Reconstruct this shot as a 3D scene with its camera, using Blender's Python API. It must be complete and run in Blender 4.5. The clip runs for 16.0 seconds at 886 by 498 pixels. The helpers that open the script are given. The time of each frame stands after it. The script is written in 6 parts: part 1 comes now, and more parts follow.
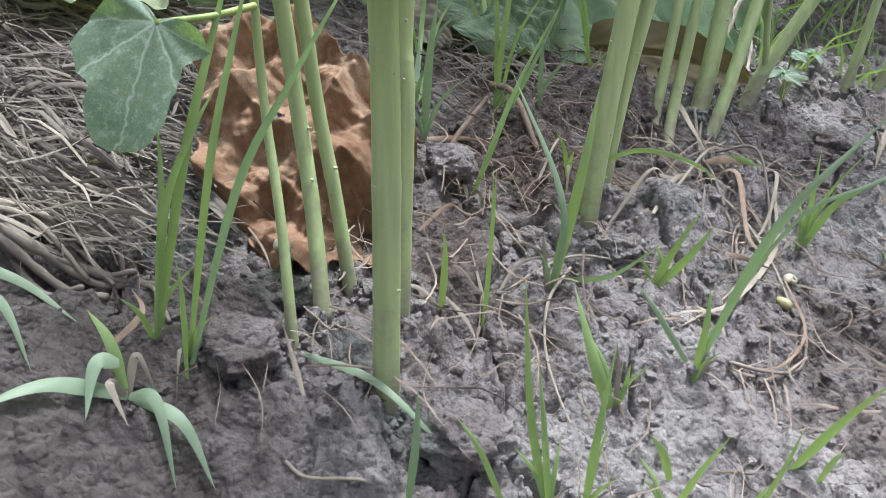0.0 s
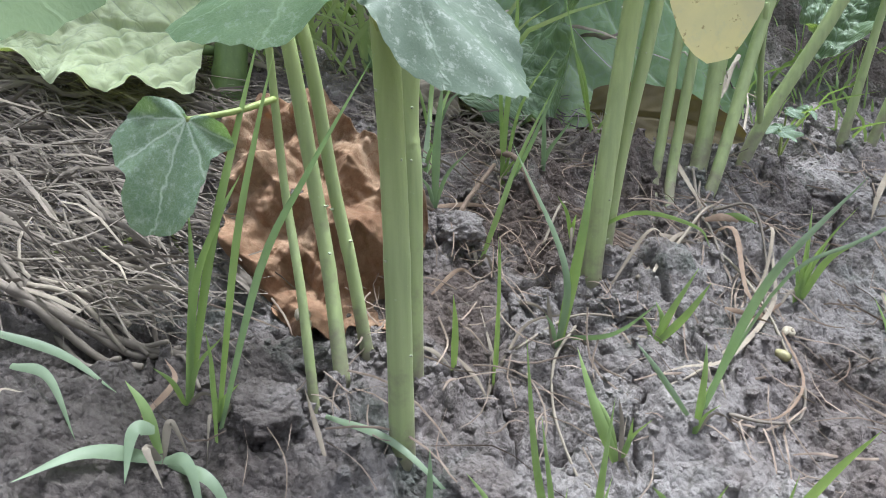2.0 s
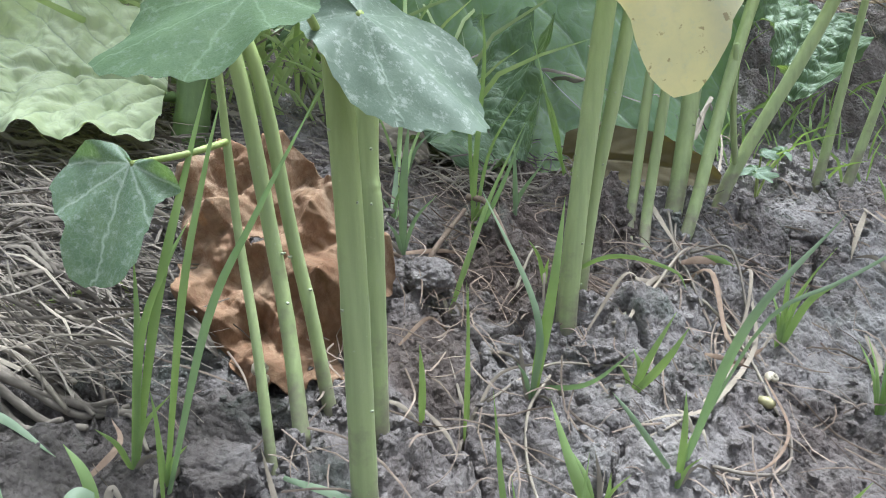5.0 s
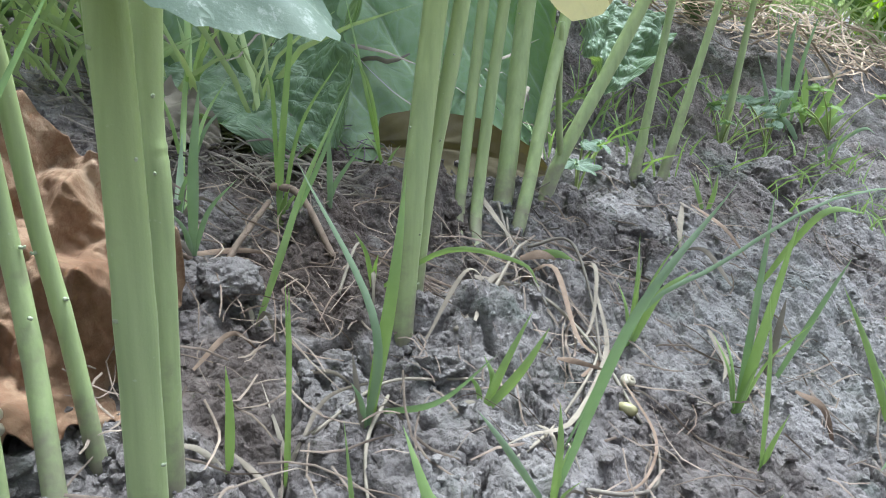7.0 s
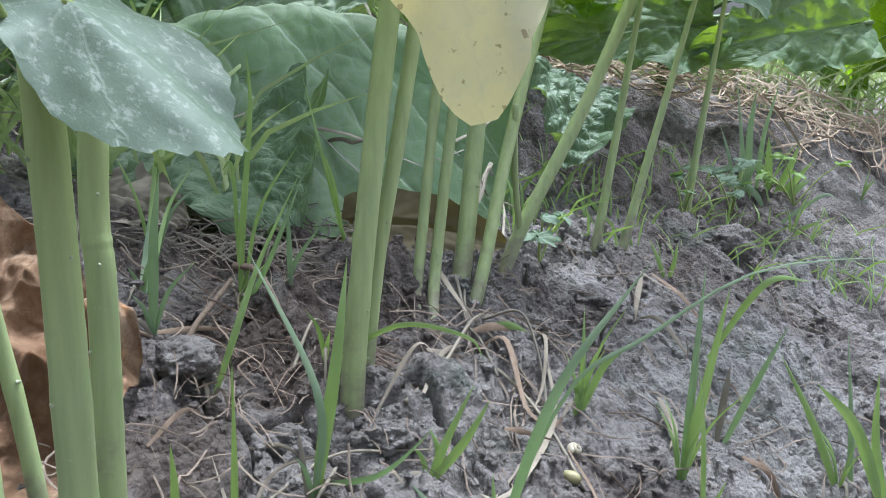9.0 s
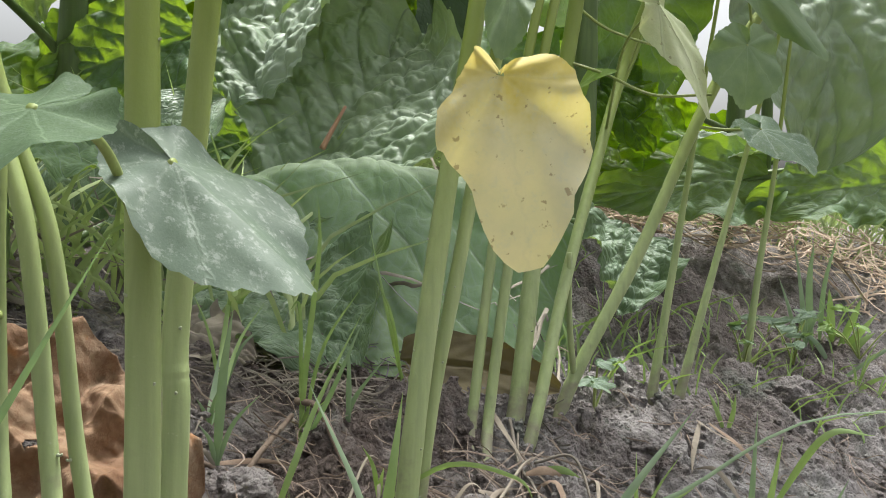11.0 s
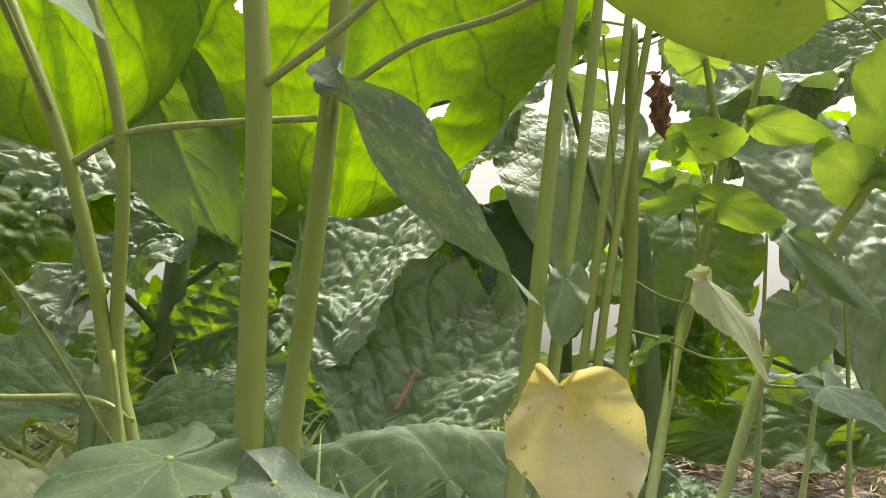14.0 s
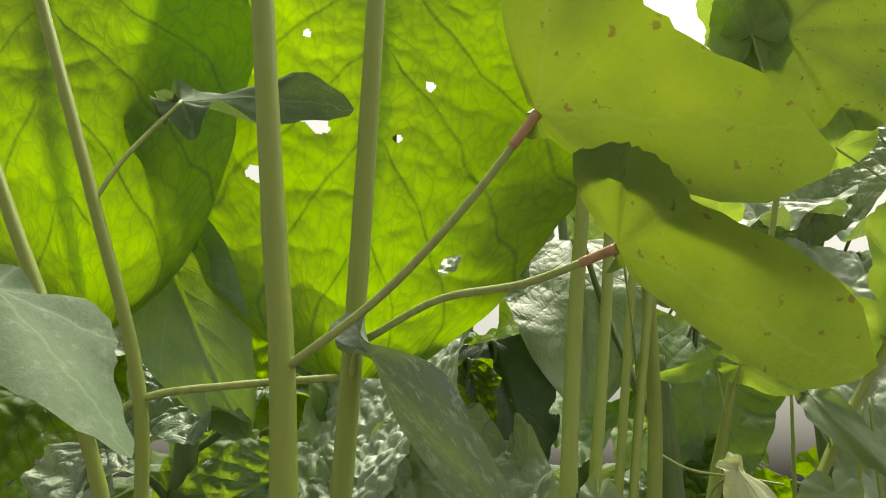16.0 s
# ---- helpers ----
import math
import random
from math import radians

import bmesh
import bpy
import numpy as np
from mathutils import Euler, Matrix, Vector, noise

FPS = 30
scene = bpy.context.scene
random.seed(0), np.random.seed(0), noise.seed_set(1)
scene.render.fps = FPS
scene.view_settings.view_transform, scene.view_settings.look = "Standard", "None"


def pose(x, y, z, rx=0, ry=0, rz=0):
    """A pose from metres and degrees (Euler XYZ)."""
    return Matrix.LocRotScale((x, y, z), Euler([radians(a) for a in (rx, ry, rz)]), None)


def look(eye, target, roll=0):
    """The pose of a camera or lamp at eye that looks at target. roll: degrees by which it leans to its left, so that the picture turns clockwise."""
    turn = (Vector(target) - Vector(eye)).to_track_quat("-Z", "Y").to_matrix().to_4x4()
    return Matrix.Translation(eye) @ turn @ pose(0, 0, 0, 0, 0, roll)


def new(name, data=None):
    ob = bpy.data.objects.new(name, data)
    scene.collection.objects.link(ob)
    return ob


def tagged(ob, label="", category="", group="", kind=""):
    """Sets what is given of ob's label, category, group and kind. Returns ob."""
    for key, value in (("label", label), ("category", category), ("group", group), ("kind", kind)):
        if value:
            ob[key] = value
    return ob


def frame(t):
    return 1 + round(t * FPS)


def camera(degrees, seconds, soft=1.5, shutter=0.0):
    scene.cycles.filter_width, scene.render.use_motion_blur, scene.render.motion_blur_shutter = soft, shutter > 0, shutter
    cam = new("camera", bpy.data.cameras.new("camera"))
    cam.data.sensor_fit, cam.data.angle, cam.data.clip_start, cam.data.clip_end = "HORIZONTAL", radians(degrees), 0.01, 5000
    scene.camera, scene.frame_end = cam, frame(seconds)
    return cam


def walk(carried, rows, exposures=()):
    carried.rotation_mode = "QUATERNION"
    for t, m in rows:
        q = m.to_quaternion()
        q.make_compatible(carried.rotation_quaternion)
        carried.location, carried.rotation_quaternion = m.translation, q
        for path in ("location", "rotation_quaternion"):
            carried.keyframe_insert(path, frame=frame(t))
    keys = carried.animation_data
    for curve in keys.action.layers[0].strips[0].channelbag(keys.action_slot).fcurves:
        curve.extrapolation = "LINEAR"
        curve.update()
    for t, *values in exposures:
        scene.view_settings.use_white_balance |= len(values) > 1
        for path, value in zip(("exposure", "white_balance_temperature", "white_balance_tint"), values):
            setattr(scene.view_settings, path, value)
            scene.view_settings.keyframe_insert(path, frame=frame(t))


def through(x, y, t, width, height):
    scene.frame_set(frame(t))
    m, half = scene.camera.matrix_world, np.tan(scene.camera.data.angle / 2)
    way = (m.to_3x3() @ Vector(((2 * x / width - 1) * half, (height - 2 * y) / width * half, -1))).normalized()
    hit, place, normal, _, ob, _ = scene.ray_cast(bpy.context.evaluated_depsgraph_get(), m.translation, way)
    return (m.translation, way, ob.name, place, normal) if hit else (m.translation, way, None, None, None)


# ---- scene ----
cam = camera(57.1, 16, 1.0)
PATH = [
    (0, (0.088, 0.056, 0.208), (0.015, 1.828, -0.717), 2.2),
    (0.5, (0.087, 0.051, 0.219), (-0.018, 1.846, -0.657), 1.1),
    (1, (0.091, 0.041, 0.224), (-0.046, 1.853, -0.612), -0.1),
    (1.5, (0.092, 0.038, 0.228), (-0.044, 1.849, -0.608), -0.2),
    (2, (0.095, 0.036, 0.228), (-0.036, 1.856, -0.591), -0.1),
    (2.5, (0.097, 0.035, 0.237), (-0.049, 1.878, -0.525), -0.5),
    (3, (0.098, 0.034, 0.241), (-0.066, 1.885, -0.497), -0.6),
    (3.2, (0.099, 0.033, 0.244), (-0.063, 1.888, -0.486), -0.6),
    (5.3, (0.103, 0.065, 0.205), (0.032, 1.939, -0.491), 0.1),
    (5.5, (0.101, 0.078, 0.183), (0.066, 1.956, -0.504), 1.4),
    (6, (0.089, 0.116, 0.161), (0.244, 1.983, -0.54), 2.7),
    (6.5, (0.083, 0.129, 0.163), (0.392, 1.998, -0.479), 4.7),
    (7, (0.087, 0.129, 0.178), (0.524, 1.97, -0.47), 3.5),
    (7.5, (0.097, 0.123, 0.181), (0.618, 1.932, -0.492), 2.8),
    (8, (0.104, 0.117, 0.185), (0.649, 1.928, -0.464), 2.9),
    (8.5, (0.11, 0.112, 0.192), (0.613, 1.956, -0.399), 2.7),
    (9, (0.108, 0.106, 0.192), (0.548, 1.991, -0.308), 2.6),
    (9.5, (0.108, 0.102, 0.193), (0.516, 2.023, -0.183), 1.8),
    (9.7, (0.108, 0.102, 0.193), (0.508, 2.027, -0.171), 1.2),
    (11.8, (0.107, 0.073, 0.2), (0.325, 2.062, 0.2), 3.8),
    (12, (0.108, 0.072, 0.203), (0.314, 2.061, 0.237), 2.5),
    (12.5, (0.108, 0.065, 0.209), (0.266, 2.05, 0.395), 1.1),
    (13, (0.106, 0.056, 0.216), (0.234, 2.032, 0.499), 1.1),
    (13.5, (0.103, 0.053, 0.218), (0.21, 2.02, 0.563), 1.5),
    (14, (0.102, 0.048, 0.221), (0.201, 2.005, 0.621), 1.4),
    (14.5, (0.103, 0.053, 0.226), (0.188, 1.998, 0.684), 1.8),
    (15, (0.103, 0.051, 0.23), (0.167, 1.988, 0.725), 1.4),
    (15.5, (0.101, 0.045, 0.251), (0.141, 1.974, 0.78), 0.8),
    (16, (0.091, 0.037, 0.303), (0.175, 1.949, 0.884), -0.4),
]
EXPOSURES = [(0.0, 1.0, 5800, 10), (3.2, 0.96, 5750, 8), (6.5, 1.08, 5600, 5), (8.0, 0.95, 5500, 4), (9.5, 0.84, 5650, 9), (12.0, 0.79, 7000, 7), (14.0, 0.66, 7400, 5), (16.0, 0.57, 7700, 2)]
walk(cam, [(t, look(eye, target, roll)) for t, eye, target, roll in PATH], EXPOSURES)

# ---- light ----
world = bpy.data.worlds.new("overcast_sky")
scene.world = world
world.use_nodes = True
wn, wl = world.node_tree.nodes, world.node_tree.links
sky = wn.new("ShaderNodeTexSky")
sky.sky_type, sky.sun_disc = "NISHITA", False
sky.sun_elevation, sky.sun_rotation = radians(73), radians(32)
sky.air_density, sky.dust_density = 1.0, 8.0
grey = wn.new("ShaderNodeHueSaturation")
grey.inputs["Saturation"].default_value = 0.2
wl.new(sky.outputs[0], grey.inputs["Color"])
wl.new(grey.outputs[0], wn["Background"].inputs["Color"])
wn["Background"].inputs["Strength"].default_value = 0.145
sun = new("sun", bpy.data.lights.new("sun", "SUN"))
sun.data.energy, sun.data.angle, sun.data.color = 3.1, radians(12), (1.0, 0.98, 0.95)
sun.matrix_world = look((0.58, 1.22, 2.4), (0.2, 0.6, 0.0))

# ---- materials ----


def material(name, rough=0.6):
    """A node material with its principled shader and a short way to add nodes."""
    m = bpy.data.materials.new(name)
    m.use_nodes = True
    n, l = m.node_tree.nodes, m.node_tree.links
    p = n["Principled BSDF"]
    p.inputs["Roughness"].default_value = rough

    def add(kind, values=(), **props):
        node = n.new("ShaderNode" + kind)
        for k, v in props.items():
            setattr(node, k, v)
        for k, v in dict(values).items():
            if isinstance(v, bpy.types.NodeSocket):
                l.new(v, node.inputs[k])
            else:
                node.inputs[k].default_value = v
        return node
    return m, p, add, l


def ramp(add, source, *stops):
    r = add("ValToRGB", {"Fac": source})
    e = r.color_ramp.elements
    while len(e) < len(stops):
        e.new(0.5)
    for k, (at, c) in zip(e, stops):
        k.position, k.color = at, (*c, 1) if len(c) == 3 else c
    return r.outputs["Color"]


def mixed(add, fac, a, b, mode="MIX"):
    node = add("MixRGB", {"Fac": fac, "Color1": a, "Color2": b}, blend_type=mode)
    return node.outputs["Color"]


def grains(add, scale, detail=4.0, rough=0.6, vector=None):
    v = {"Scale": scale, "Detail": detail, "Roughness": rough}
    if vector is not None:
        v["Vector"] = vector
    return add("TexNoise", v).outputs["Fac"]


def place(add):
    return add("TexCoord").outputs["Object"]


def soil_material():
    m, p, add, l = material("dry_grey_mud", 0.95)
    co = place(add)
    big = grains(add, 9.0, 3, 0.6, co)
    mid = grains(add, 60.0, 8, 0.72, co)
    fine = grains(add, 420.0, 4, 0.7, co)
    c = ramp(add, big, (0.34, (0.118, 0.098, 0.092)), (0.49, (0.19, 0.172, 0.167)), (0.64, (0.262, 0.246, 0.242)))
    c2 = ramp(add, mid, (0.36, (0.62, 0.58, 0.55)), (0.5, (0.95, 0.94, 0.93)), (0.64, (1.22, 1.21, 1.2)))
    c = mixed(add, 0.8, c, c2, "MULTIPLY")
    c3 = ramp(add, fine, (0.36, (0.7, 0.68, 0.66)), (0.5, (1, 1, 1)), (0.66, (1.12, 1.1, 1.08)))
    c = mixed(add, 0.45, c, c3, "MULTIPLY")
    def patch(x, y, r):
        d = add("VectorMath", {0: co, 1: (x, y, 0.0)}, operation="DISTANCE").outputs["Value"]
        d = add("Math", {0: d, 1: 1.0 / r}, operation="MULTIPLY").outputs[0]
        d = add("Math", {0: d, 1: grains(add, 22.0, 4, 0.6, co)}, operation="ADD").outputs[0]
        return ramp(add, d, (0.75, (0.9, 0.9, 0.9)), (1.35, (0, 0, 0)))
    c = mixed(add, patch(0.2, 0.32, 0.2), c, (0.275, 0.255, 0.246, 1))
    # browner soil between the stems, with shade from the leaves above in its colour
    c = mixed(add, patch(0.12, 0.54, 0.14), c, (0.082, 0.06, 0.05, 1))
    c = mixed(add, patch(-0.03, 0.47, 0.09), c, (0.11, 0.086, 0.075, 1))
    # brown soil under the large leaf, darkened further for the leaf's shade
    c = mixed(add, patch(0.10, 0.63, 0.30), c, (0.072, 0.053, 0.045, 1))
    # paler on the right: the light of the open sky, put into the colour
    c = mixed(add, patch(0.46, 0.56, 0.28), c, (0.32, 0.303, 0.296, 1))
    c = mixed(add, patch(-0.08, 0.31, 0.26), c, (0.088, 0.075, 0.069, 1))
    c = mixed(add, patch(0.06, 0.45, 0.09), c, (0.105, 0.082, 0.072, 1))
    # shade along the foot of the bank, painted as darker brown
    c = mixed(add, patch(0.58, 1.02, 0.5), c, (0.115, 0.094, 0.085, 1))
    moss = ramp(add, grains(add, 16.0, 5, 0.6, co), (0.57, (0, 0, 0)), (0.68, (0.55, 0.55, 0.55)))
    c = mixed(add, moss, c, (0.085, 0.11, 0.09, 1))
    pale = ramp(add, grains(add, 30.0, 4, 0.7, co), (0.69, (0, 0, 0)), (0.75, (0.35, 0.35, 0.35)))
    c = mixed(add, pale, c, (0.42, 0.41, 0.40, 1))
    l.new(c, p.inputs["Base Color"])
    pit = add("TexVoronoi", {"Vector": co, "Scale": 330.0, "Randomness": 1.0}).outputs["Distance"]
    nub = add("TexVoronoi", {"Vector": co, "Scale": 130.0, "Randomness": 1.0}).outputs["Distance"]
    b0 = add("Bump", {"Height": mid, "Strength": 0.8, "Distance": 0.005})
    b1 = add("Bump", {"Height": pit, "Strength": 0.75, "Distance": -0.0022, "Normal": b0.outputs[0]})
    b1 = add("Bump", {"Height": nub, "Strength": 0.5, "Distance": -0.004, "Normal": b1.outputs[0]})
    b2 = add("Bump", {"Height": fine, "Strength": 0.65, "Distance": 0.003, "Normal": b1.outputs[0]})
    l.new(b2.outputs[0], p.inputs["Normal"])
    return m


def stem_material(name, low, high, spots=0.5, dirt=False):
    m, p, add, l = material(name, 0.5)
    co = place(add)
    long = add("Mapping", {"Vector": co, "Scale": (260, 260, 14)}).outputs[0]
    streak = grains(add, 1.0, 3, 0.5, long)
    fine = grains(add, 500.0, 3, 0.6, co)
    tone = grains(add, 14.0, 2, 0.5, co)
    c = mixed(add, tone, (*low, 1), (*high, 1))
    c = mixed(add, 0.55, c, ramp(add, streak, (0.3, (0.72, 0.75, 0.68)), (0.7, (1.2, 1.2, 1.12))), "MULTIPLY")
    dots = ramp(add, fine, (0.68, (0, 0, 0)), (0.76, (spots, spots, spots)))
    c = mixed(add, dots, c, (0.62, 0.66, 0.52, 1))
    c = mixed(add, ramp(add, grains(add, 120, 3, 0.6, co), (0.66, (0, 0, 0)), (0.74, (0.12, 0.12, 0.12))), c, (0.22, 0.2, 0.12, 1))
    if dirt:
        h = add("SeparateXYZ", {"Vector": co}).outputs[2]
        c = mixed(add, ramp(add, h, (0.11, (0, 0, 0)), (0.26, (0.9, 0.9, 0.9))), c, (0.19, 0.25, 0.028, 1))
        h = add("Math", {0: h, 1: 4.5}, operation="MULTIPLY").outputs[0]
        h = add("Math", {0: grains(add, 45, 4, 0.6, co), 1: h}, operation="SUBTRACT").outputs[0]
        c = mixed(add, ramp(add, h, (0.30, (0, 0, 0)), (0.50, (0.85, 0.85, 0.85))), c, (0.215, 0.19, 0.145, 1))
    l.new(c, p.inputs["Base Color"])
    p.inputs["Subsurface Weight"].default_value = 0.15
    p.inputs["Subsurface Radius"].default_value = (0.004, 0.005, 0.002)
    b = add("Bump", {"Height": streak, "Strength": 0.2, "Distance": 0.001})
    b = add("Bump", {"Height": fine, "Strength": 0.25, "Distance": 0.0006, "Normal": b.outputs[0]})
    l.new(b.outputs[0], p.inputs["Normal"])
    return m


def leaf_material(name, dark, light, glow, through=0.4, vein=(0.30, 0.40, 0.2), laterals=7.0, palmate=False, rough=0.5,
                  ridge=0.4, specks=0.0, net=34.0, vein_mix=0.5, spots=0.0, cell_bump=0.5, spot_colour=(0.12, 0.07, 0.03), fade=None, net_share=0.45, wax=0.0):
    """A leaf: uv holds the way along the midrib and across it. glow is the colour of light that comes through."""
    m, p, add, l = material(name, rough)
    uv = add("UVMap").outputs[0]
    co = place(add)
    sep = add("SeparateXYZ", {"Vector": uv})
    u, v = sep.outputs[0], sep.outputs[1]
    wob = grains(add, 6.0, 2, 0.5, uv)

    def math_(op, a, b=0.0, c=0.0):
        node = add("Math", operation=op)
        for k, x in enumerate((a, b, c)):
            if isinstance(x, bpy.types.NodeSocket):
                l.new(x, node.inputs[k])
            else:
                node.inputs[k].default_value = x
        return node.outputs[0]
    av = math_("ABSOLUTE", v)
    if palmate:
        ang = math_("ARCTAN2", v, math_("ADD", u, 0.001))
        ang = math_("ADD", ang, math_("MULTIPLY", math_("SUBTRACT", wob, 0.5), 0.25))
        cyc = math_("ABSOLUTE", math_("SUBTRACT", math_("FRACT", math_("ADD", math_("MULTIPLY", ang, laterals / 6.2832), 0.5)), 0.5))
        rad = math_("SQRT", math_("ADD", math_("MULTIPLY", u, u), math_("MULTIPLY", v, v)))
        side = math_("MULTIPLY", cyc, rad)
        line = ramp(add, math_("MULTIPLY", side, 10.0), (0.0, (1, 1, 1)), (0.22, (0, 0, 0)))
    else:
        s = math_("SUBTRACT", math_("MULTIPLY", u, laterals), math_("MULTIPLY", math_("POWER", av, 0.85), laterals * 0.75))
        s = math_("ADD", s, math_("MULTIPLY", math_("SUBTRACT", wob, 0.5), 0.4))
        cyc = math_("ABSOLUTE", math_("SUBTRACT", math_("FRACT", s), 0.5))
        lat = ramp(add, cyc, (0.0, (1, 1, 1)), (0.045, (0, 0, 0)))
        mid = ramp(add, av, (0.012, (1, 1, 1)), (0.04, (0, 0, 0)))
        line = mixed(add, 1.0, mid, lat, "LIGHTEN")
    bend = add("VectorMath", {0: add("TexNoise", {"Vector": uv, "Scale": 9.0, "Detail": 3.0}).outputs["Color"], 1: (0.11, 0.11, 0.11)}, operation="MULTIPLY").outputs[0]
    bent = add("VectorMath", {0: uv, 1: bend}, operation="ADD").outputs[0]
    cell = add("TexVoronoi", {"Vector": bent, "Scale": net}, feature="DISTANCE_TO_EDGE").outputs["Distance"]
    finer = add("TexVoronoi", {"Vector": bent, "Scale": net * 2.7}, feature="DISTANCE_TO_EDGE").outputs["Distance"]
    small = ramp(add, cell, (0.0, (1, 1, 1)), (0.12, (0, 0, 0)))
    small = mixed(add, 1.0, small, ramp(add, finer, (0.0, (0.45, 0.45, 0.45)), (0.14, (0, 0, 0))), "LIGHTEN")
    tone = grains(add, 3.0, 4, 0.6, uv)
    fine = grains(add, 700.0, 3, 0.6, co)
    c = mixed(add, ramp(add, tone, (0.3, (0, 0, 0)), (0.7, (1, 1, 1))), (*dark, 1), (*light, 1))
    veins = mixed(add, net_share, line, small, "ADD")
    c = mixed(add, math_("MULTIPLY", veins, vein_mix), c, (*vein, 1))
    if fade:
        c = mixed(add, ramp(add, math_("ADD", u, math_("MULTIPLY", math_("SUBTRACT", tone, 0.5), 0.9)), (0.0, (0, 0, 0)), (0.35, (0.9, 0.9, 0.9))), c, (*fade, 1))
    if specks:
        sp = ramp(add, grains(add, 10.0, 7, 0.8, uv), (0.53, (0, 0, 0)), (0.60, (specks, specks, specks)))
        c = mixed(add, sp, c, (0.5, 0.55, 0.48, 1))
    g = mixed(add, math_("MULTIPLY", veins, 0.15 if palmate else 0.75), (*glow, 1), (glow[0] * 0.35, glow[1] * 0.42, glow[2] * 0.4, 1))
    g = mixed(add, 0.55, g, ramp(add, tone, (0.25, (0.45, 0.6, 0.5)), (0.75, (1.3, 1.2, 1.0))), "MULTIPLY")
    if spots:
        so = ramp(add, grains(add, 13.0, 3, 0.6, uv), (0.64, (0, 0, 0)), (0.68, (spots, spots, spots)))
        c = mixed(add, so, c, (*spot_colour, 1))
        g = mixed(add, so, g, (0.1, 0.06, 0.02, 1))
    l.new(c, p.inputs["Base Color"])
    b = add("Bump", {"Height": cell, "Strength": cell_bump, "Distance": 0.002})
    b = add("Bump", {"Height": line, "Strength": ridge, "Distance": -0.001, "Normal": b.outputs[0]})
    b = add("Bump", {"Height": fine, "Strength": 0.15, "Distance": 0.0005, "Normal": b.outputs[0]})
    l.new(b.outputs[0], p.inputs["Normal"])
    if wax:
        p.inputs["Specular IOR Level"].default_value = 0.5 + wax
        p.inputs["Sheen Weight"].default_value = wax
        p.inputs["Sheen Roughness"].default_value = 0.35
        p.inputs["Sheen Tint"].default_value = (0.85, 0.95, 0.85, 1)
    tr = add("BsdfTranslucent", {"Color": g})
    l.new(b.outputs[0], tr.inputs["Normal"])
    mix = add("MixShader", {0: through})
    l.new(p.outputs[0], mix.inputs[1])
    l.new(tr.outputs[0], mix.inputs[2])
    out = m.node_tree.nodes["Material Output"]
    l.new(mix.outputs[0], out.inputs["Surface"])
    return m


def plain_material(name, a, b, scale=40.0, rough=0.85, stretch=(1, 1, 1), bump=0.4, through=0.0, glow=(0.3, 0.4, 0.05), vary=0.5):
    """Two tones of noise, with each object or loose piece a little lighter or darker."""
    m, p, add, l = material(name, rough)
    co = add("Mapping", {"Vector": place(add), "Scale": stretch}).outputs[0]
    n = grains(add, scale, 5, 0.65, co)
    c = ramp(add, n, (0.3, a), (0.7, b))
    rnd = add("NewGeometry").outputs["Random Per Island"]
    c = mixed(add, vary, c, ramp(add, rnd, (0, (0.55, 0.55, 0.55)), (1, (1.3, 1.3, 1.3))), "MULTIPLY")
    l.new(c, p.inputs["Base Color"])
    bm_ = add("Bump", {"Height": n, "Strength": bump, "Distance": 0.002})
    l.new(bm_.outputs[0], p.inputs["Normal"])
    if through:
        tr = add("BsdfTranslucent", {"Color": (*glow, 1)})
        mix = add("MixShader", {0: through})
        l.new(p.outputs[0], mix.inputs[1])
        l.new(tr.outputs[0], mix.inputs[2])
        l.new(mix.outputs[0], m.node_tree.nodes["Material Output"].inputs["Surface"])
    return m


SOIL = soil_material()
STEM = stem_material("pale_green_stem", (0.305, 0.375, 0.175), (0.40, 0.465, 0.235), 0.22, True)
STALK = stem_material("dark_green_stalk", (0.08, 0.13, 0.04), (0.14, 0.2, 0.07), 0.2)
PETIOLE = stem_material("petiole_green", (0.25, 0.31, 0.09), (0.31, 0.37, 0.12), 0.2)
RED_END = stem_material("reddish_petiole_end", (0.38, 0.19, 0.12), (0.42, 0.26, 0.15), 0.2)
PINK = stem_material("pinkish_midrib", (0.42, 0.20, 0.14), (0.5, 0.3, 0.2), 0.2)
MALLOW = leaf_material("mallow_leaf_green", (0.075, 0.135, 0.085), (0.12, 0.19, 0.12), (0.32, 0.5, 0.10), 0.3, palmate=True,
                       laterals=9.0, vein=(0.40, 0.48, 0.38), specks=0.45, net=30, vein_mix=0.8, rough=0.62, cell_bump=0.03, ridge=0.15)
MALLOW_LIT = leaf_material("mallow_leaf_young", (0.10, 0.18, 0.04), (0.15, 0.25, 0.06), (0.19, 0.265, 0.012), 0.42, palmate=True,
                           laterals=9.0, vein=(0.3, 0.4, 0.18), net=30, vein_mix=0.25, spots=0.7, rough=0.55, cell_bump=0.1, ridge=0.1)
MALLOW_THIN = leaf_material("mallow_leaf_thin", (0.15, 0.27, 0.06), (0.21, 0.35, 0.09), (0.34, 0.475, 0.045), 0.5, palmate=True, laterals=9.0,
                            vein=(0.35, 0.45, 0.2), net=30, vein_mix=0.4, rough=0.5, cell_bump=0.1)
YELLOW = leaf_material("yellowing_leaf", (0.60, 0.46, 0.05), (0.73, 0.65, 0.27), (0.78, 0.66, 0.2), 0.35, palmate=True, laterals=9.0,
                       vein=(0.72, 0.66, 0.36), net=26, vein_mix=0.25, spots=0.6, rough=0.6, cell_bump=0.03, spot_colour=(0.30, 0.19, 0.06), fade=(0.70, 0.67, 0.46), ridge=0.1, specks=0.3)
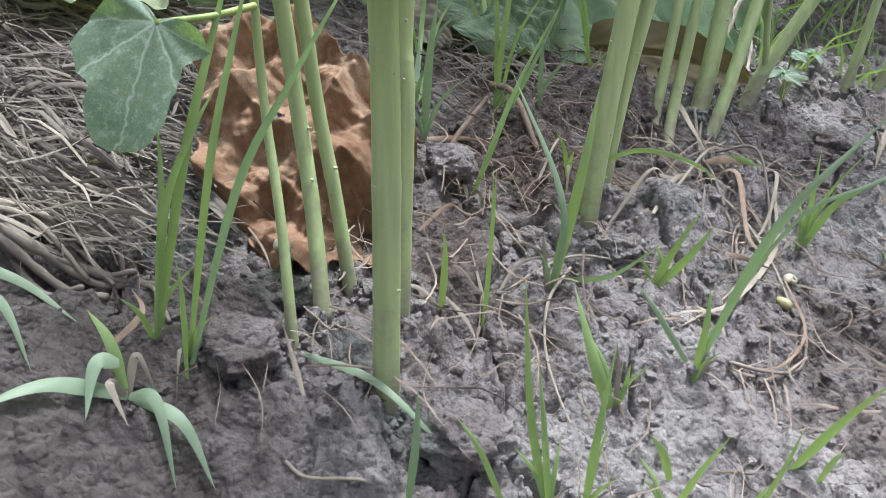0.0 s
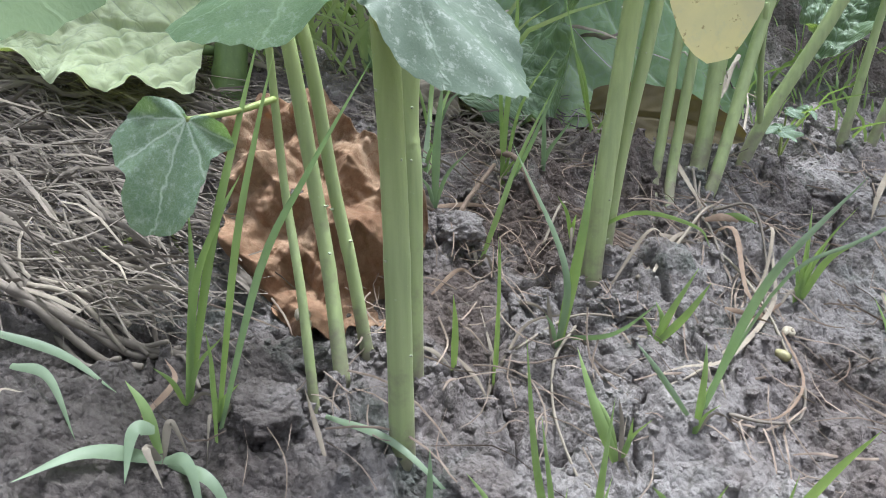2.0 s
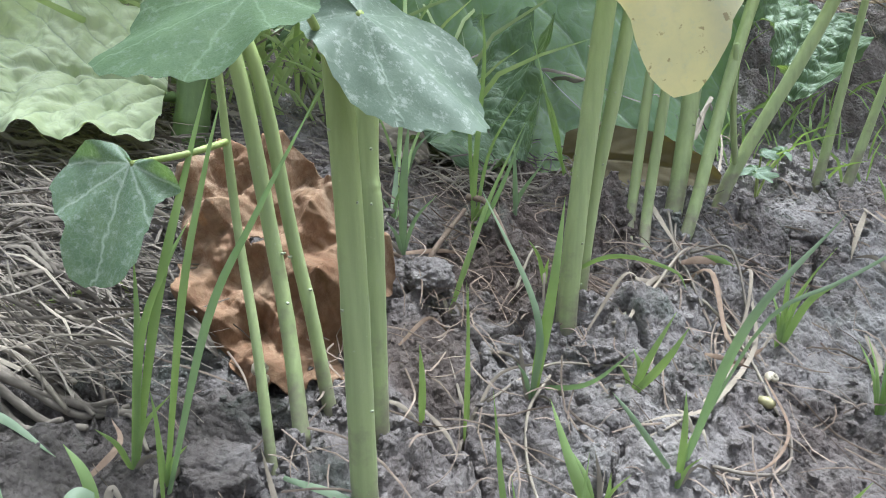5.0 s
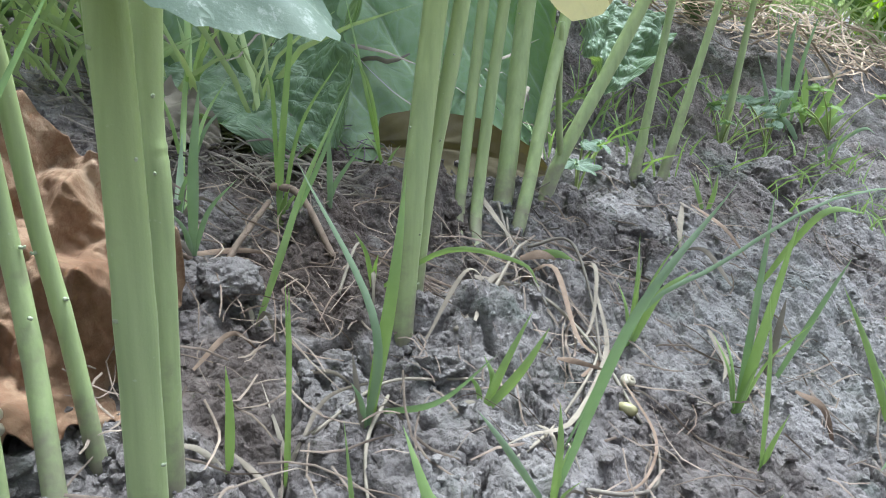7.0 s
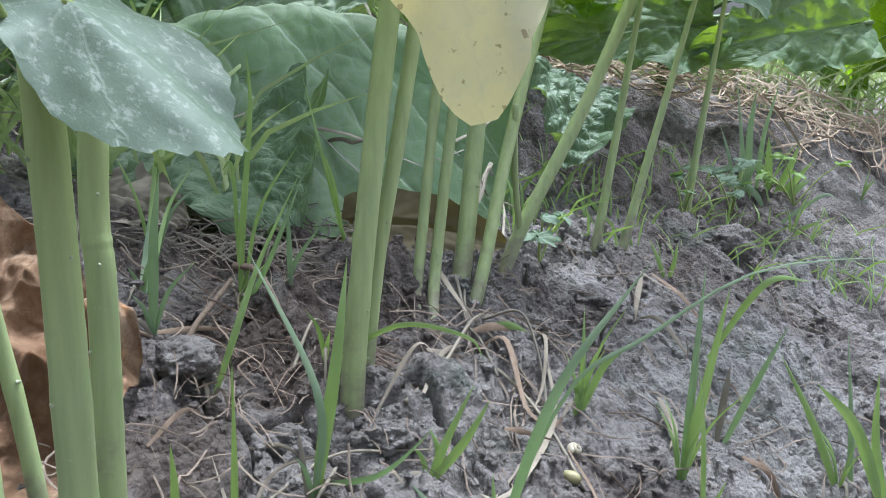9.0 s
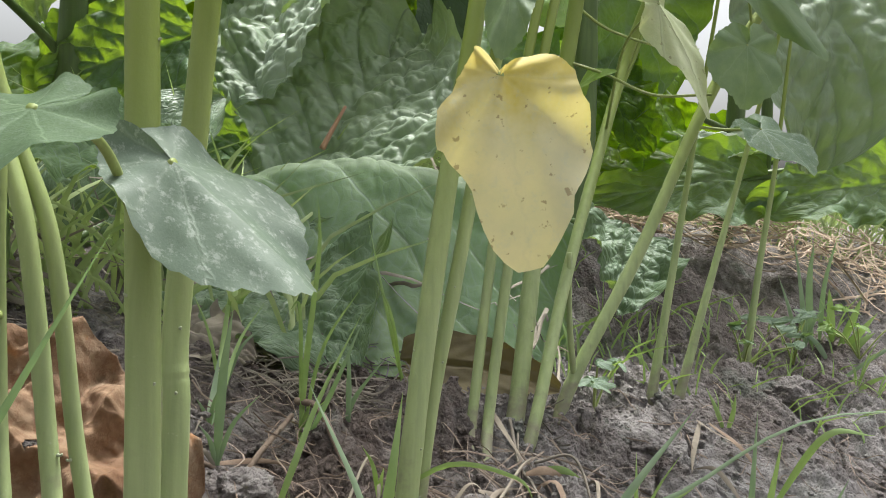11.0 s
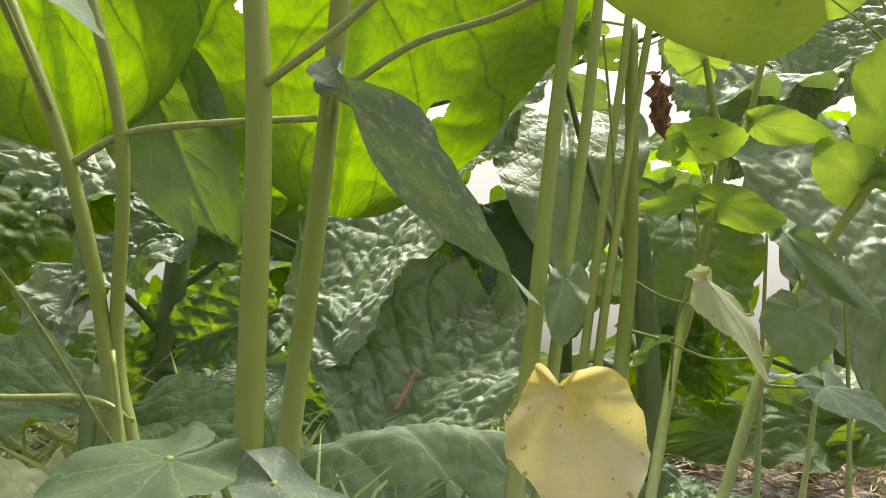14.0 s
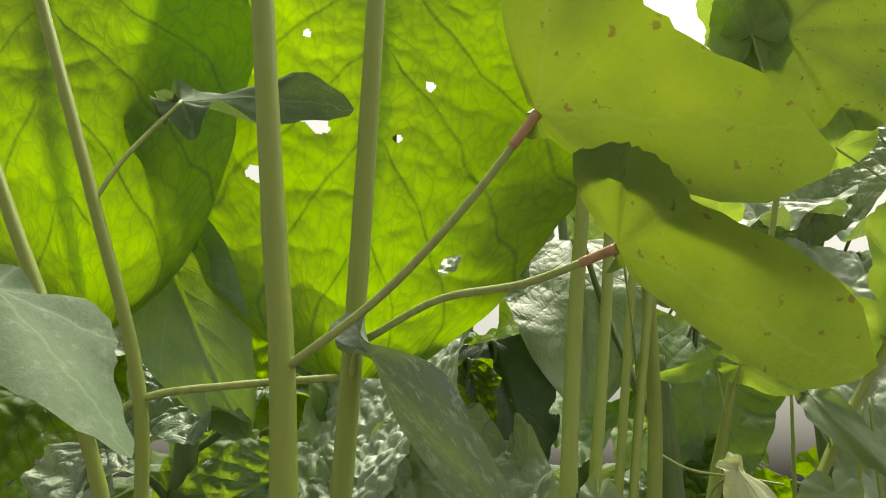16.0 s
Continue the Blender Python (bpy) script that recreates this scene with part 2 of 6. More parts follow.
BROAD = leaf_material("broad_leaf_green", (0.085, 0.155, 0.08), (0.14, 0.225, 0.125), (0.36, 0.54, 0.02), 0.36, laterals=6.0,
                      vein=(0.38, 0.48, 0.30), net=22, vein_mix=0.6, rough=0.6)
BROAD_GLOW = leaf_material("broad_leaf_thin", (0.10, 0.17, 0.035), (0.16, 0.24, 0.05), (0.275, 0.455, 0.005), 0.72, laterals=6.0,
                           vein=(0.2, 0.3, 0.1), net=24, vein_mix=0.6, rough=0.5, net_share=0.6)
BROAD_GREY = leaf_material("broad_leaf_greyish", (0.075, 0.135, 0.065), (0.135, 0.205, 0.115), (0.35, 0.5, 0.08), 0.22, laterals=6.0,
                           vein=(0.26, 0.34, 0.22), net=24, vein_mix=0.4, rough=0.46, wax=0.2, cell_bump=0.8)
# the greyish leaf made lighter: some sky sheen is painted into its colours
BROAD_HALF_LIT = leaf_material("broad_leaf_half_lit", (0.175, 0.24, 0.15), (0.29, 0.365, 0.255), (0.35, 0.5, 0.08), 0.2, laterals=6.0,
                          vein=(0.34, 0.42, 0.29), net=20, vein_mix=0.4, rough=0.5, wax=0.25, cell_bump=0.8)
# lightest waxy copy, its base colours raised to stand for bright sky light
BROAD_SKYLIT = leaf_material("broad_leaf_waxy_skylit", (0.26, 0.335, 0.24), (0.44, 0.52, 0.41), (0.35, 0.5, 0.08), 0.18, laterals=6.0,
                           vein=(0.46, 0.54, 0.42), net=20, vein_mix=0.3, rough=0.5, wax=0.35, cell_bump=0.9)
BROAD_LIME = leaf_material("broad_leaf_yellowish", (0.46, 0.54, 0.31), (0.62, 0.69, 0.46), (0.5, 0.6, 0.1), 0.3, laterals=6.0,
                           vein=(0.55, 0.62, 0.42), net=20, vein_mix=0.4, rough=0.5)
# the broad leaf with deep shade put into its colours, for one hanging leaf
BROAD_SHADED = leaf_material("broad_leaf_shaded", (0.03, 0.06, 0.03), (0.05, 0.085, 0.045), (0.1, 0.2, 0.01), 0.12, laterals=6.0,
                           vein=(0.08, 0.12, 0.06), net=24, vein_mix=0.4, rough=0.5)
MALLOW_GREY = leaf_material("mallow_leaf_greyish", (0.085, 0.125, 0.09), (0.125, 0.172, 0.127), (0.3, 0.45, 0.12), 0.1, palmate=True,
                            laterals=9.0, vein=(0.28, 0.34, 0.26), specks=0.4, net=30, vein_mix=0.3, rough=0.6, cell_bump=0.02, ridge=0.15)
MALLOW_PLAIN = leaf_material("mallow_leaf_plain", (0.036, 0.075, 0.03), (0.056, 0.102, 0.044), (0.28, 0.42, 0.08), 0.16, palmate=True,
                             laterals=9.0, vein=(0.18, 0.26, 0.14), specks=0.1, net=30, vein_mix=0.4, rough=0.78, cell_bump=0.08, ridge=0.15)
MALLOW_PALE = leaf_material("mallow_leaf_soft", (0.115, 0.18, 0.09), (0.165, 0.235, 0.125), (0.32, 0.46, 0.10), 0.28, palmate=True, laterals=9.0,
                            vein=(0.3, 0.38, 0.22), net=30, vein_mix=0.3, rough=0.55, cell_bump=0.05, ridge=0.15)
PALE = leaf_material("fading_leaf_pale", (0.40, 0.46, 0.24), (0.58, 0.62, 0.42), (0.6, 0.65, 0.2), 0.3, palmate=True, laterals=9.0,
                     vein=(0.55, 0.58, 0.4), net=26, vein_mix=0.35, spots=0.4, rough=0.6, cell_bump=0.1)
GRASS = plain_material("grass_green", (0.185, 0.285, 0.10), (0.31, 0.425, 0.17), 30, 0.45, (1, 1, 1), 0.1, 0.3, (0.38, 0.56, 0.10), 0.5)
GRASS_BLUE = plain_material("grass_blue_green", (0.165, 0.235, 0.145), (0.27, 0.345, 0.235), 30, 0.5, (1, 1, 1), 0.1, 0.25, (0.3, 0.5, 0.12), 0.3)
GRASS_FAR = plain_material("far_grass", (0.30, 0.42, 0.16), (0.55, 0.60, 0.34), 8, 0.7, (1, 1, 1), 0.1, 0.3, (0.45, 0.6, 0.15), 0.6)
STRAW = plain_material("dry_straw", (0.115, 0.098, 0.082), (0.225, 0.195, 0.16), 60, 0.9, (1, 1, 1), 0.5, vary=0.5)
STRAW_PALE = plain_material("pale_straw", (0.20, 0.172, 0.135), (0.32, 0.28, 0.222), 60, 0.85, (1, 1, 1), 0.4, vary=0.5)
ROOT = plain_material("root_brown", (0.11, 0.075, 0.055), (0.25, 0.19, 0.145), 90, 0.9, (1, 1, 1), 0.6)


def crumpled_material():
    m, p, add, l = material("dead_leaf_brown", 0.8)
    co = place(add)
    n1, n2, n3 = grains(add, 55, 8, 0.7, co), grains(add, 18, 5, 0.6, co), grains(add, 160, 4, 0.6, co)
    fold = add("Math", {0: add("Math", {0: n1, 1: 0.5}, operation="SUBTRACT").outputs[0]}, operation="ABSOLUTE").outputs[0]
    c = ramp(add, n2, (0.32, (0.13, 0.062, 0.028)), (0.48, (0.225, 0.135, 0.076)), (0.64, (0.31, 0.222, 0.146)))
    c = mixed(add, ramp(add, fold, (0.0, (0.75, 0.75, 0.75)), (0.03, (0, 0, 0))), c, (0.19, 0.095, 0.05, 1))
    c = mixed(add, ramp(add, grains(add, 33, 4, 0.6, co), (0.6, (0, 0, 0)), (0.68, (0.6, 0.6, 0.6))), c, (0.42, 0.19, 0.06, 1))
    c = mixed(add, 0.5, c, ramp(add, n3, (0.35, (0.6, 0.55, 0.5)), (0.6, (1.1, 1.1, 1.1))), "MULTIPLY")
    l.new(c, p.inputs["Base Color"])
    b = add("Bump", {"Height": fold, "Strength": 0.6, "Distance": 0.004})
    b = add("Bump", {"Height": n3, "Strength": 0.4, "Distance": 0.001, "Normal": b.outputs[0]})
    l.new(b.outputs[0], p.inputs["Normal"])
    return m


DEADLEAF = crumpled_material()
LITTER = plain_material("dry_fibre_brown", (0.13, 0.095, 0.075), (0.3, 0.24, 0.19), 90, 0.9, (1, 1, 1), 0.4, vary=0.8)
STRAW_RED = plain_material("reddish_straw", (0.36, 0.26, 0.19), (0.62, 0.5, 0.39), 60, 0.9, (1, 1, 1), 0.4, vary=0.7)
SHELL = plain_material("snail_shell_cream", (0.30, 0.26, 0.19), (0.44, 0.39, 0.30), 200, 0.4, (1, 1, 1), 0.2)
SHELL_GREEN = plain_material("pod_olive", (0.27, 0.24, 0.11), (0.38, 0.35, 0.19), 150, 0.4, (1, 1, 1), 0.2)
SCAR = plain_material("leaf_scar_pale", (0.31, 0.35, 0.22), (0.42, 0.45, 0.32), 300, 0.8)
BARK = plain_material("withered_brown", (0.12, 0.06, 0.03), (0.28, 0.15, 0.09), 90, 0.9, (1, 1, 1), 0.6)

# ---- building helpers ----


def thing(name, at, label, category, group="", kind=""):
    ob = new(name)
    ob.empty_display_size = 0.02
    ob.location = at
    return tagged(ob, label, category, group, kind)


def part(name, mesh, mat, parent=None, label=""):
    """Links a mesh, in world coordinates, as one object under a thing or part."""
    if isinstance(mesh, bmesh.types.BMesh):
        me = bpy.data.meshes.new(name)
        mesh.to_mesh(me)
        mesh.free()
        mesh = me
    mesh.materials.clear()
    mesh.materials.append(mat)
    ob = new(name, mesh)
    if parent is not None:
        top, off = parent, Vector((0, 0, 0))
        while top is not None:
            off += top.location
            top = top.parent
        mesh.transform(Matrix.Translation(-off))
        ob.parent = parent
    if label:
        tagged(ob, label)
    return ob


def smooth(me):
    me.polygons.foreach_set("use_smooth", [True] * len(me.polygons))
    return me


def mesh_from(name, verts, faces, uvs=None):
    me = bpy.data.meshes.new(name)
    me.from_pydata([tuple(v) for v in verts], [], faces)
    if uvs is not None:
        layer = me.uv_layers.new(name="UVMap")
        idx = np.empty(len(me.loops), np.int32)
        me.loops.foreach_get("vertex_index", idx)
        layer.data.foreach_set("uv", np.asarray(uvs, np.float32)[idx].ravel())
    return smooth(me)


def spline(points, n):
    """n points on a smooth curve through the given ones."""
    p = [Vector(q) for q in points]
    p = [p[0] * 2 - p[1]] + p + [p[-1] * 2 - p[-2]]
    out = []
    for k in range(n):
        s = k / (n - 1) * (len(p) - 3)
        i = min(int(s), len(p) - 4)
        f = s - i
        a, b, c, d = p[i:i + 4]
        out.append(0.5 * (2 * b + (c - a) * f + (2 * a - 5 * b + 4 * c - d) * f * f + (3 * b - a - 3 * c + d) * f ** 3))
    return out


def tube(points, r0, r1, n=24, sides=10, knots=(), seed=0, wobble=0.04, flare=0.0, swell=0.05):
    """A tapered round stem with slight swellings."""
    rnd = random.Random(seed)
    line = spline(points, n)
    verts, faces = [], []
    for k, c in enumerate(line):
        f = k / (n - 1)
        t = (line[min(k + 1, n - 1)] - line[max(k - 1, 0)]).normalized()
        side = t.cross(Vector((0.31, 0.92, 0.11))).normalized()
        up = side.cross(t)
        r = r0 + (r1 - r0) * f
        r *= 1 + wobble * rnd.uniform(-1, 1) + flare * math.exp(-f * 14)
        for q in knots:
            r *= 1 + swell * math.exp(-((f - q) * n / 0.8) ** 2)
        for s in range(sides):
            a = 2 * math.pi * s / sides
            verts.append(c + (side * math.cos(a) + up * math.sin(a)) * r)
    for k in range(n - 1):
        for s in range(sides):
            a, b = k * sides + s, k * sides + (s + 1) % sides
            faces.append((a, b, b + sides, a + sides))
    faces.append(tuple(range(sides))[::-1])
    faces.append(tuple((n - 1) * sides + s for s in range(sides)))
    return mesh_from("tube", verts, faces)


def axes(base, tip, normal):
    """Matrix with x from base to tip and z as near the normal as may be."""
    x = (Vector(tip) - Vector(base)).normalized()
    z = Vector(normal) - x * x.dot(Vector(normal))
    z.normalize()
    y = z.cross(x)
    m = Matrix((x, y, z)).transposed().to_4x4()
    m.translation = base
    return m


HEART = ((0, 1.0), (14, 0.90), (32, 0.80), (50, 0.76), (75, 0.70), (100, 0.66), (130, 0.60), (155, 0.50), (172, 0.26), (180, 0.06))
LOBED = ((0, 1.0), (12, 0.88), (28, 0.68), (40, 0.72), (52, 0.78), (70, 0.66), (88, 0.62), (105, 0.66), (135, 0.60), (160, 0.48), (173, 0.25), (180, 0.06))
THREE = ((-180, 0.03), (-150, 0.04), (-127, 0.2), (-103, 0.36), (-81, 0.53), (-59, 0.65), (-38, 0.71), (-27, 0.64), (-20, 0.85), (-12, 0.98), (2, 1.0), (11, 0.93), (26, 0.74), (34, 0.53), (53, 0.4), (80, 0.42), (95, 0.37), (117, 0.15), (140, 0.04), (180, 0.03))
BLUNT = ((0, 1.0), (8, 0.985), (16, 0.93), (28, 0.78), (45, 0.58), (70, 0.42), (100, 0.30), (140, 0.22), (165, 0.14), (180, 0.03))
OVAL = ((0, 1.0), (10, 0.86), (25, 0.66), (45, 0.56), (70, 0.42), (100, 0.27), (140, 0.20), (165, 0.13), (180, 0.03))
BROADISH = ((0, 1.0), (25, 0.90), (60, 0.75), (90, 0.62), (130, 0.48), (155, 0.42), (172, 0.25), (180, 0.06))
RAGGED = ((-180, 0.03), (-170, 0.07), (-164, 0.145), (-157, 0.2), (-140, 0.196), (-120, 0.18), (-101, 0.19), (-78, 0.267), (-66, 0.395), (-50, 0.508), (-39, 0.555), (-27, 0.587), (-22, 0.669),
          (-17, 0.785), (-10, 0.919), (0, 1.0), (4, 0.985), (10, 0.887), (15, 0.819), (24, 0.714), (39, 0.624), (56, 0.529), (73, 0.447), (90, 0.39), (112, 0.258), (128, 0.141), (140, 0.04), (180, 0.03))
LOPSIDED = ((-180, 0.03), (-118, 0.04), (-105, 0.4), (-85, 0.52), (-63, 0.6), (-40, 0.56), (-22, 0.62), (-6, 0.82), (3, 1.0), (10, 0.95), (16, 0.82), (24, 0.45), (40, 0.25), (70, 0.1), (180, 0.03))
SLANTED = ((-180, 0.03), (-125, 0.06), (-114, 0.34), (-82, 0.39), (-63, 0.46), (-39, 0.57), (-24, 0.67), (-14, 0.82), (-5, 0.95), (0, 0.94), (4, 0.86), (9, 0.75), (13, 0.55), (20, 0.3), (40, 0.1), (180, 0.03))


def heart_leaf(base, tip, normal, wide=1.0, shape=HEART, teeth=17, fold=0.12, droop=0.15, wave=0.05, seed=0, holes=()):
    """A mallow leaf: a net of rings round the place where the petiole joins. holes: angle, radius share and size."""
    rnd = random.Random(seed)
    length = (Vector(tip) - Vector(base)).length
    m = axes(base, tip, normal)
    na, nr = 96, 14
    deg = [d for d, r in shape]
    rad = [r for d, r in shape]
    verts, uvs, faces = [], [], []
    ph = [rnd.uniform(0, 6.3) for _ in range(4)]
    for k in range(nr + 1):
        f = k / nr
        for s in range(na):
            a = -math.pi + 2 * math.pi * s / na
            r = float(np.interp(math.degrees(a) if deg[0] < 0 else abs(math.degrees(a)), deg, rad))
            saw = (a * teeth / math.pi) % 1.0
            r *= 1 + 0.05 * (saw - 0.5) * f ** 4 + 0.025 * math.sin(7 * a + ph[0]) + 0.045 * math.sin(3 * a + ph[3])
            x, y = r * f * math.cos(a), r * f * math.sin(a)
            z = -droop * x * abs(x) - fold * abs(y) * (1 - 0.4 * abs(y))
            z += wave * f * f * math.sin(5 * a + ph[1]) + 0.4 * wave * f * f * math.sin(9 * a + ph[2])
            z += 0.02 * abs(math.sin(4.5 * a)) * f
            z += 0.012 * noise.noise((x * 5 + seed, y * 5, 0))
            verts.append(m @ Vector((x * length, y * length * wide, z * length)))
            uvs.append((x, y))
    for k in range(nr):
        for s in range(na):
            s2 = (s + 1) % na
            a = -math.pi + 2 * math.pi * (s + 0.5) / na
            if any(math.hypot((k + 0.5) / nr * math.cos(a) - hr * math.cos(radians(ha)), (k + 0.5) / nr * math.sin(a) - hr * math.sin(radians(ha))) < hs
                   * (0.8 + 0.4 * noise.noise((a * 9, k * 0.9, seed))) for ha, hr, hs in holes):
                continue
            faces.append((k * na + s, k * na + s2, (k + 1) * na + s2, (k + 1) * na + s))
    return mesh_from("leaf", verts, faces, uvs)


def broad_leaf(base, tip, normal, wide, arch=0.4, cup=0.1, blister=0.006, cells=9.0, ruffle=0.03, lobes=0.06, fold=0.0, seed=0, nu=110, nv=90,
               holes=0.0, twist=0.0, blunt=0.55, eaten=0.0, rib=0.0, bites=()):
    """A large puckered leaf. arch: bow of the midrib as a share of its length; wide: metres; holes: 0 to 1, gaps eaten through."""
    length = (Vector(tip) - Vector(base)).length
    m = axes(base, tip, normal)
    U, V = np.meshgrid(np.linspace(0, 1, nu), np.linspace(-1, 1, nv), indexing="ij")
    half = 0.5 * wide * np.clip(np.sin(np.pi * np.clip(U * 0.93 + 0.05, 0, 1) ** blunt), 0, 1) ** 0.6
    edge = 1 + lobes * value_noise(U * 9 + seed, V * 0.6 + 3, seed) * 2 + lobes * 0.6 * value_noise(U * 26, V * 0.7, seed + 5)
    lat = U * 6 - np.abs(V) ** 0.85 * 2.5
    quilt = 0.25 + 0.75 * np.abs(np.cos(np.pi * lat)) ** 0.5
    X = U * length
    Y = V * half * edge
    qx, qy = X * cells * 5.0, Y * cells * 5.0
    ax, ay = qx + 0.9 * value_noise(qx * 0.8, qy * 0.8, seed + 41), qy + 0.9 * value_noise(qx * 0.8, qy * 0.8, seed + 42)
    W = 1.3 * (1 - 1.7 * worley(ax, ay * 0.75, seed) ** 2) + 0.45 * (1 - 1.7 * worley(ax * 2.2, ay * 2.0, seed + 3) ** 2)
    Z = arch * length * (4 * U * (1 - U)) * 0.5 + cup * wide * (V ** 2) - fold * wide * np.abs(V)
    Z = Z + blister * (W + value_noise(X * 45, Y * 45, seed + 2) * 0.7) * (0.3 + 0.7 * quilt)
    Z = Z + rib * quilt
    Z = Z + ruffle * wide * np.abs(V) ** 3 * (np.sin(U * 21 + seed * 1.7 + 2 * np.sign(V)) + 0.6 * value_noise(U * 14, V * 2, seed + 9) * 2)
    Z = Z + 0.05 * wide * value_noise(U * 3 + seed, V * 1.5, seed + 4) * 2
    Z = Z - 0.010 * np.exp(-(V / 0.05) ** 2) * (1 - U)
    a = twist * (U - 0.3)
    Y, Z = Y * np.cos(a) - Z * np.sin(a), Y * np.sin(a) + Z * np.cos(a)
    P = np.stack([X, Y, Z], -1).reshape(-1, 3)
    R = np.array(m.to_3x3())
    P = P @ R.T + np.array(m.translation)
    idx = np.arange(nu * nv).reshape(nu, nv)
    F = np.stack([idx[:-1, :-1], idx[1:, :-1], idx[1:, 1:], idx[:-1, 1:]], -1).reshape(-1, 4)
    keep = np.ones(len(F), bool)
    if holes:
        h = value_noise(U * 16 + seed * 3, V * 9, seed + 21) + 0.5 * value_noise(U * 45, V * 25, seed + 22)
        keep &= (h[:-1, :-1].ravel() < 0.62 - 0.3 * holes)
    if eaten:
        h = np.abs(V) + 0.5 * value_noise(U * 12 + seed, V * 3, seed + 31)
        keep &= (h[:-1, :-1].ravel() < 1.15 - 0.3 * eaten)
    for u, v, r in bites:
        h = np.hypot((U - u) * length, (V - v) * half) + 0.5 * r * value_noise(X * 130, Y * 130, seed + 3)
        keep &= (h[:-1, :-1].ravel() > r)
    uv = np.stack([U, V * 0.5], -1).reshape(-1, 2)
    return mesh_from("leaf", P, F[keep].tolist(), uv)


def hashed(ix, iy, seed):
    h = (ix.astype(np.int64) * 374761393 + iy.astype(np.int64) * 668265263 + int(seed) * 1442695041) & 0x7FFFFFFF
    h = ((h ^ (h >> 13)) * 1274126177) & 0x7FFFFFFF
    return ((h ^ (h >> 16)) & 0xFFFF) / 65535.0


def value_noise(x, y, seed=0):
    """Smooth noise from -0.5 to 0.5."""
    ix, iy = np.floor(x), np.floor(y)
    fx, fy = x - ix, y - iy
    fx, fy = fx * fx * (3 - 2 * fx), fy * fy * (3 - 2 * fy)
    a, b = hashed(ix, iy, seed), hashed(ix + 1, iy, seed)
    c, d = hashed(ix, iy + 1, seed), hashed(ix + 1, iy + 1, seed)
    return (a * (1 - fx) + b * fx) * (1 - fy) + (c * (1 - fx) + d * fx) * fy - 0.5


def worley(x, y, seed=0, second=False):
    """Distance to the nearest of scattered points; second: how near the border between two cells is."""
    ix, iy = np.floor(x), np.floor(y)
    d1 = np.full(x.shape, 9.0)
    d2 = np.full(x.shape, 9.0)
    for dx in (-1, 0, 1):
        for dy in (-1, 0, 1):
            px, py = ix + dx, iy + dy
            q = np.hypot(px + hashed(px, py, seed) - x, py + hashed(px, py, seed + 7) - y)
            d2 = np.where(q < d1, d1, np.minimum(d2, q))
            d1 = np.minimum(d1, q)
    return d2 - d1 if second else d1


# ---- ground ----


def ground_base(x, y):
    """The lie of the land: the side of a low bed, with a small bank behind it."""
    x, y = np.asarray(x, float), np.asarray(y, float)
    p = 0.0112 - 0.232 * (x - 0.15) + 0.288 * (y - 0.5)
    z = 0.12 * np.tanh(p / 0.12)
    edge = 1.02 + 0.22 * np.clip(x - 0.5, -0.4, 3) + 0.05 * np.sin(x * 9) + 0.02 * np.sin(x * 31)
    z = z + 0.035 / (1 + np.exp(-np.clip((y - edge) / 0.012, -30, 30)))
    far = np.clip((np.hypot(x - 0.2, y - 0.6) - 1.2) / 6, 0, 1)
    return z * (1 - far) + 0.06 * far


def base_z(x, y):
    """The same lie of the land for one place."""
    z = 0.12 * math.tanh((0.0112 - 0.232 * (x - 0.15) + 0.288 * (y - 0.5)) / 0.12)
    edge = 1.02 + 0.22 * min(max(x - 0.5, -0.4), 3) + 0.05 * math.sin(x * 9) + 0.02 * math.sin(x * 31)
    z += 0.035 / (1 + math.exp(-min(max((y - edge) / 0.012, -30), 30)))
    far = min(max((math.hypot(x - 0.2, y - 0.6) - 1.2) / 6, 0), 1)
    return z * (1 - far) + 0.06 * far


def billow(x, y, seed):
    """Rounded lumps with sharp creases between them, from 0 to 1."""
    a = 0.6 + seed * 0.7
    c, d = math.cos(a), math.sin(a)
    return 2 * np.abs(value_noise(x * c - y * d, x * d + y * c, seed))


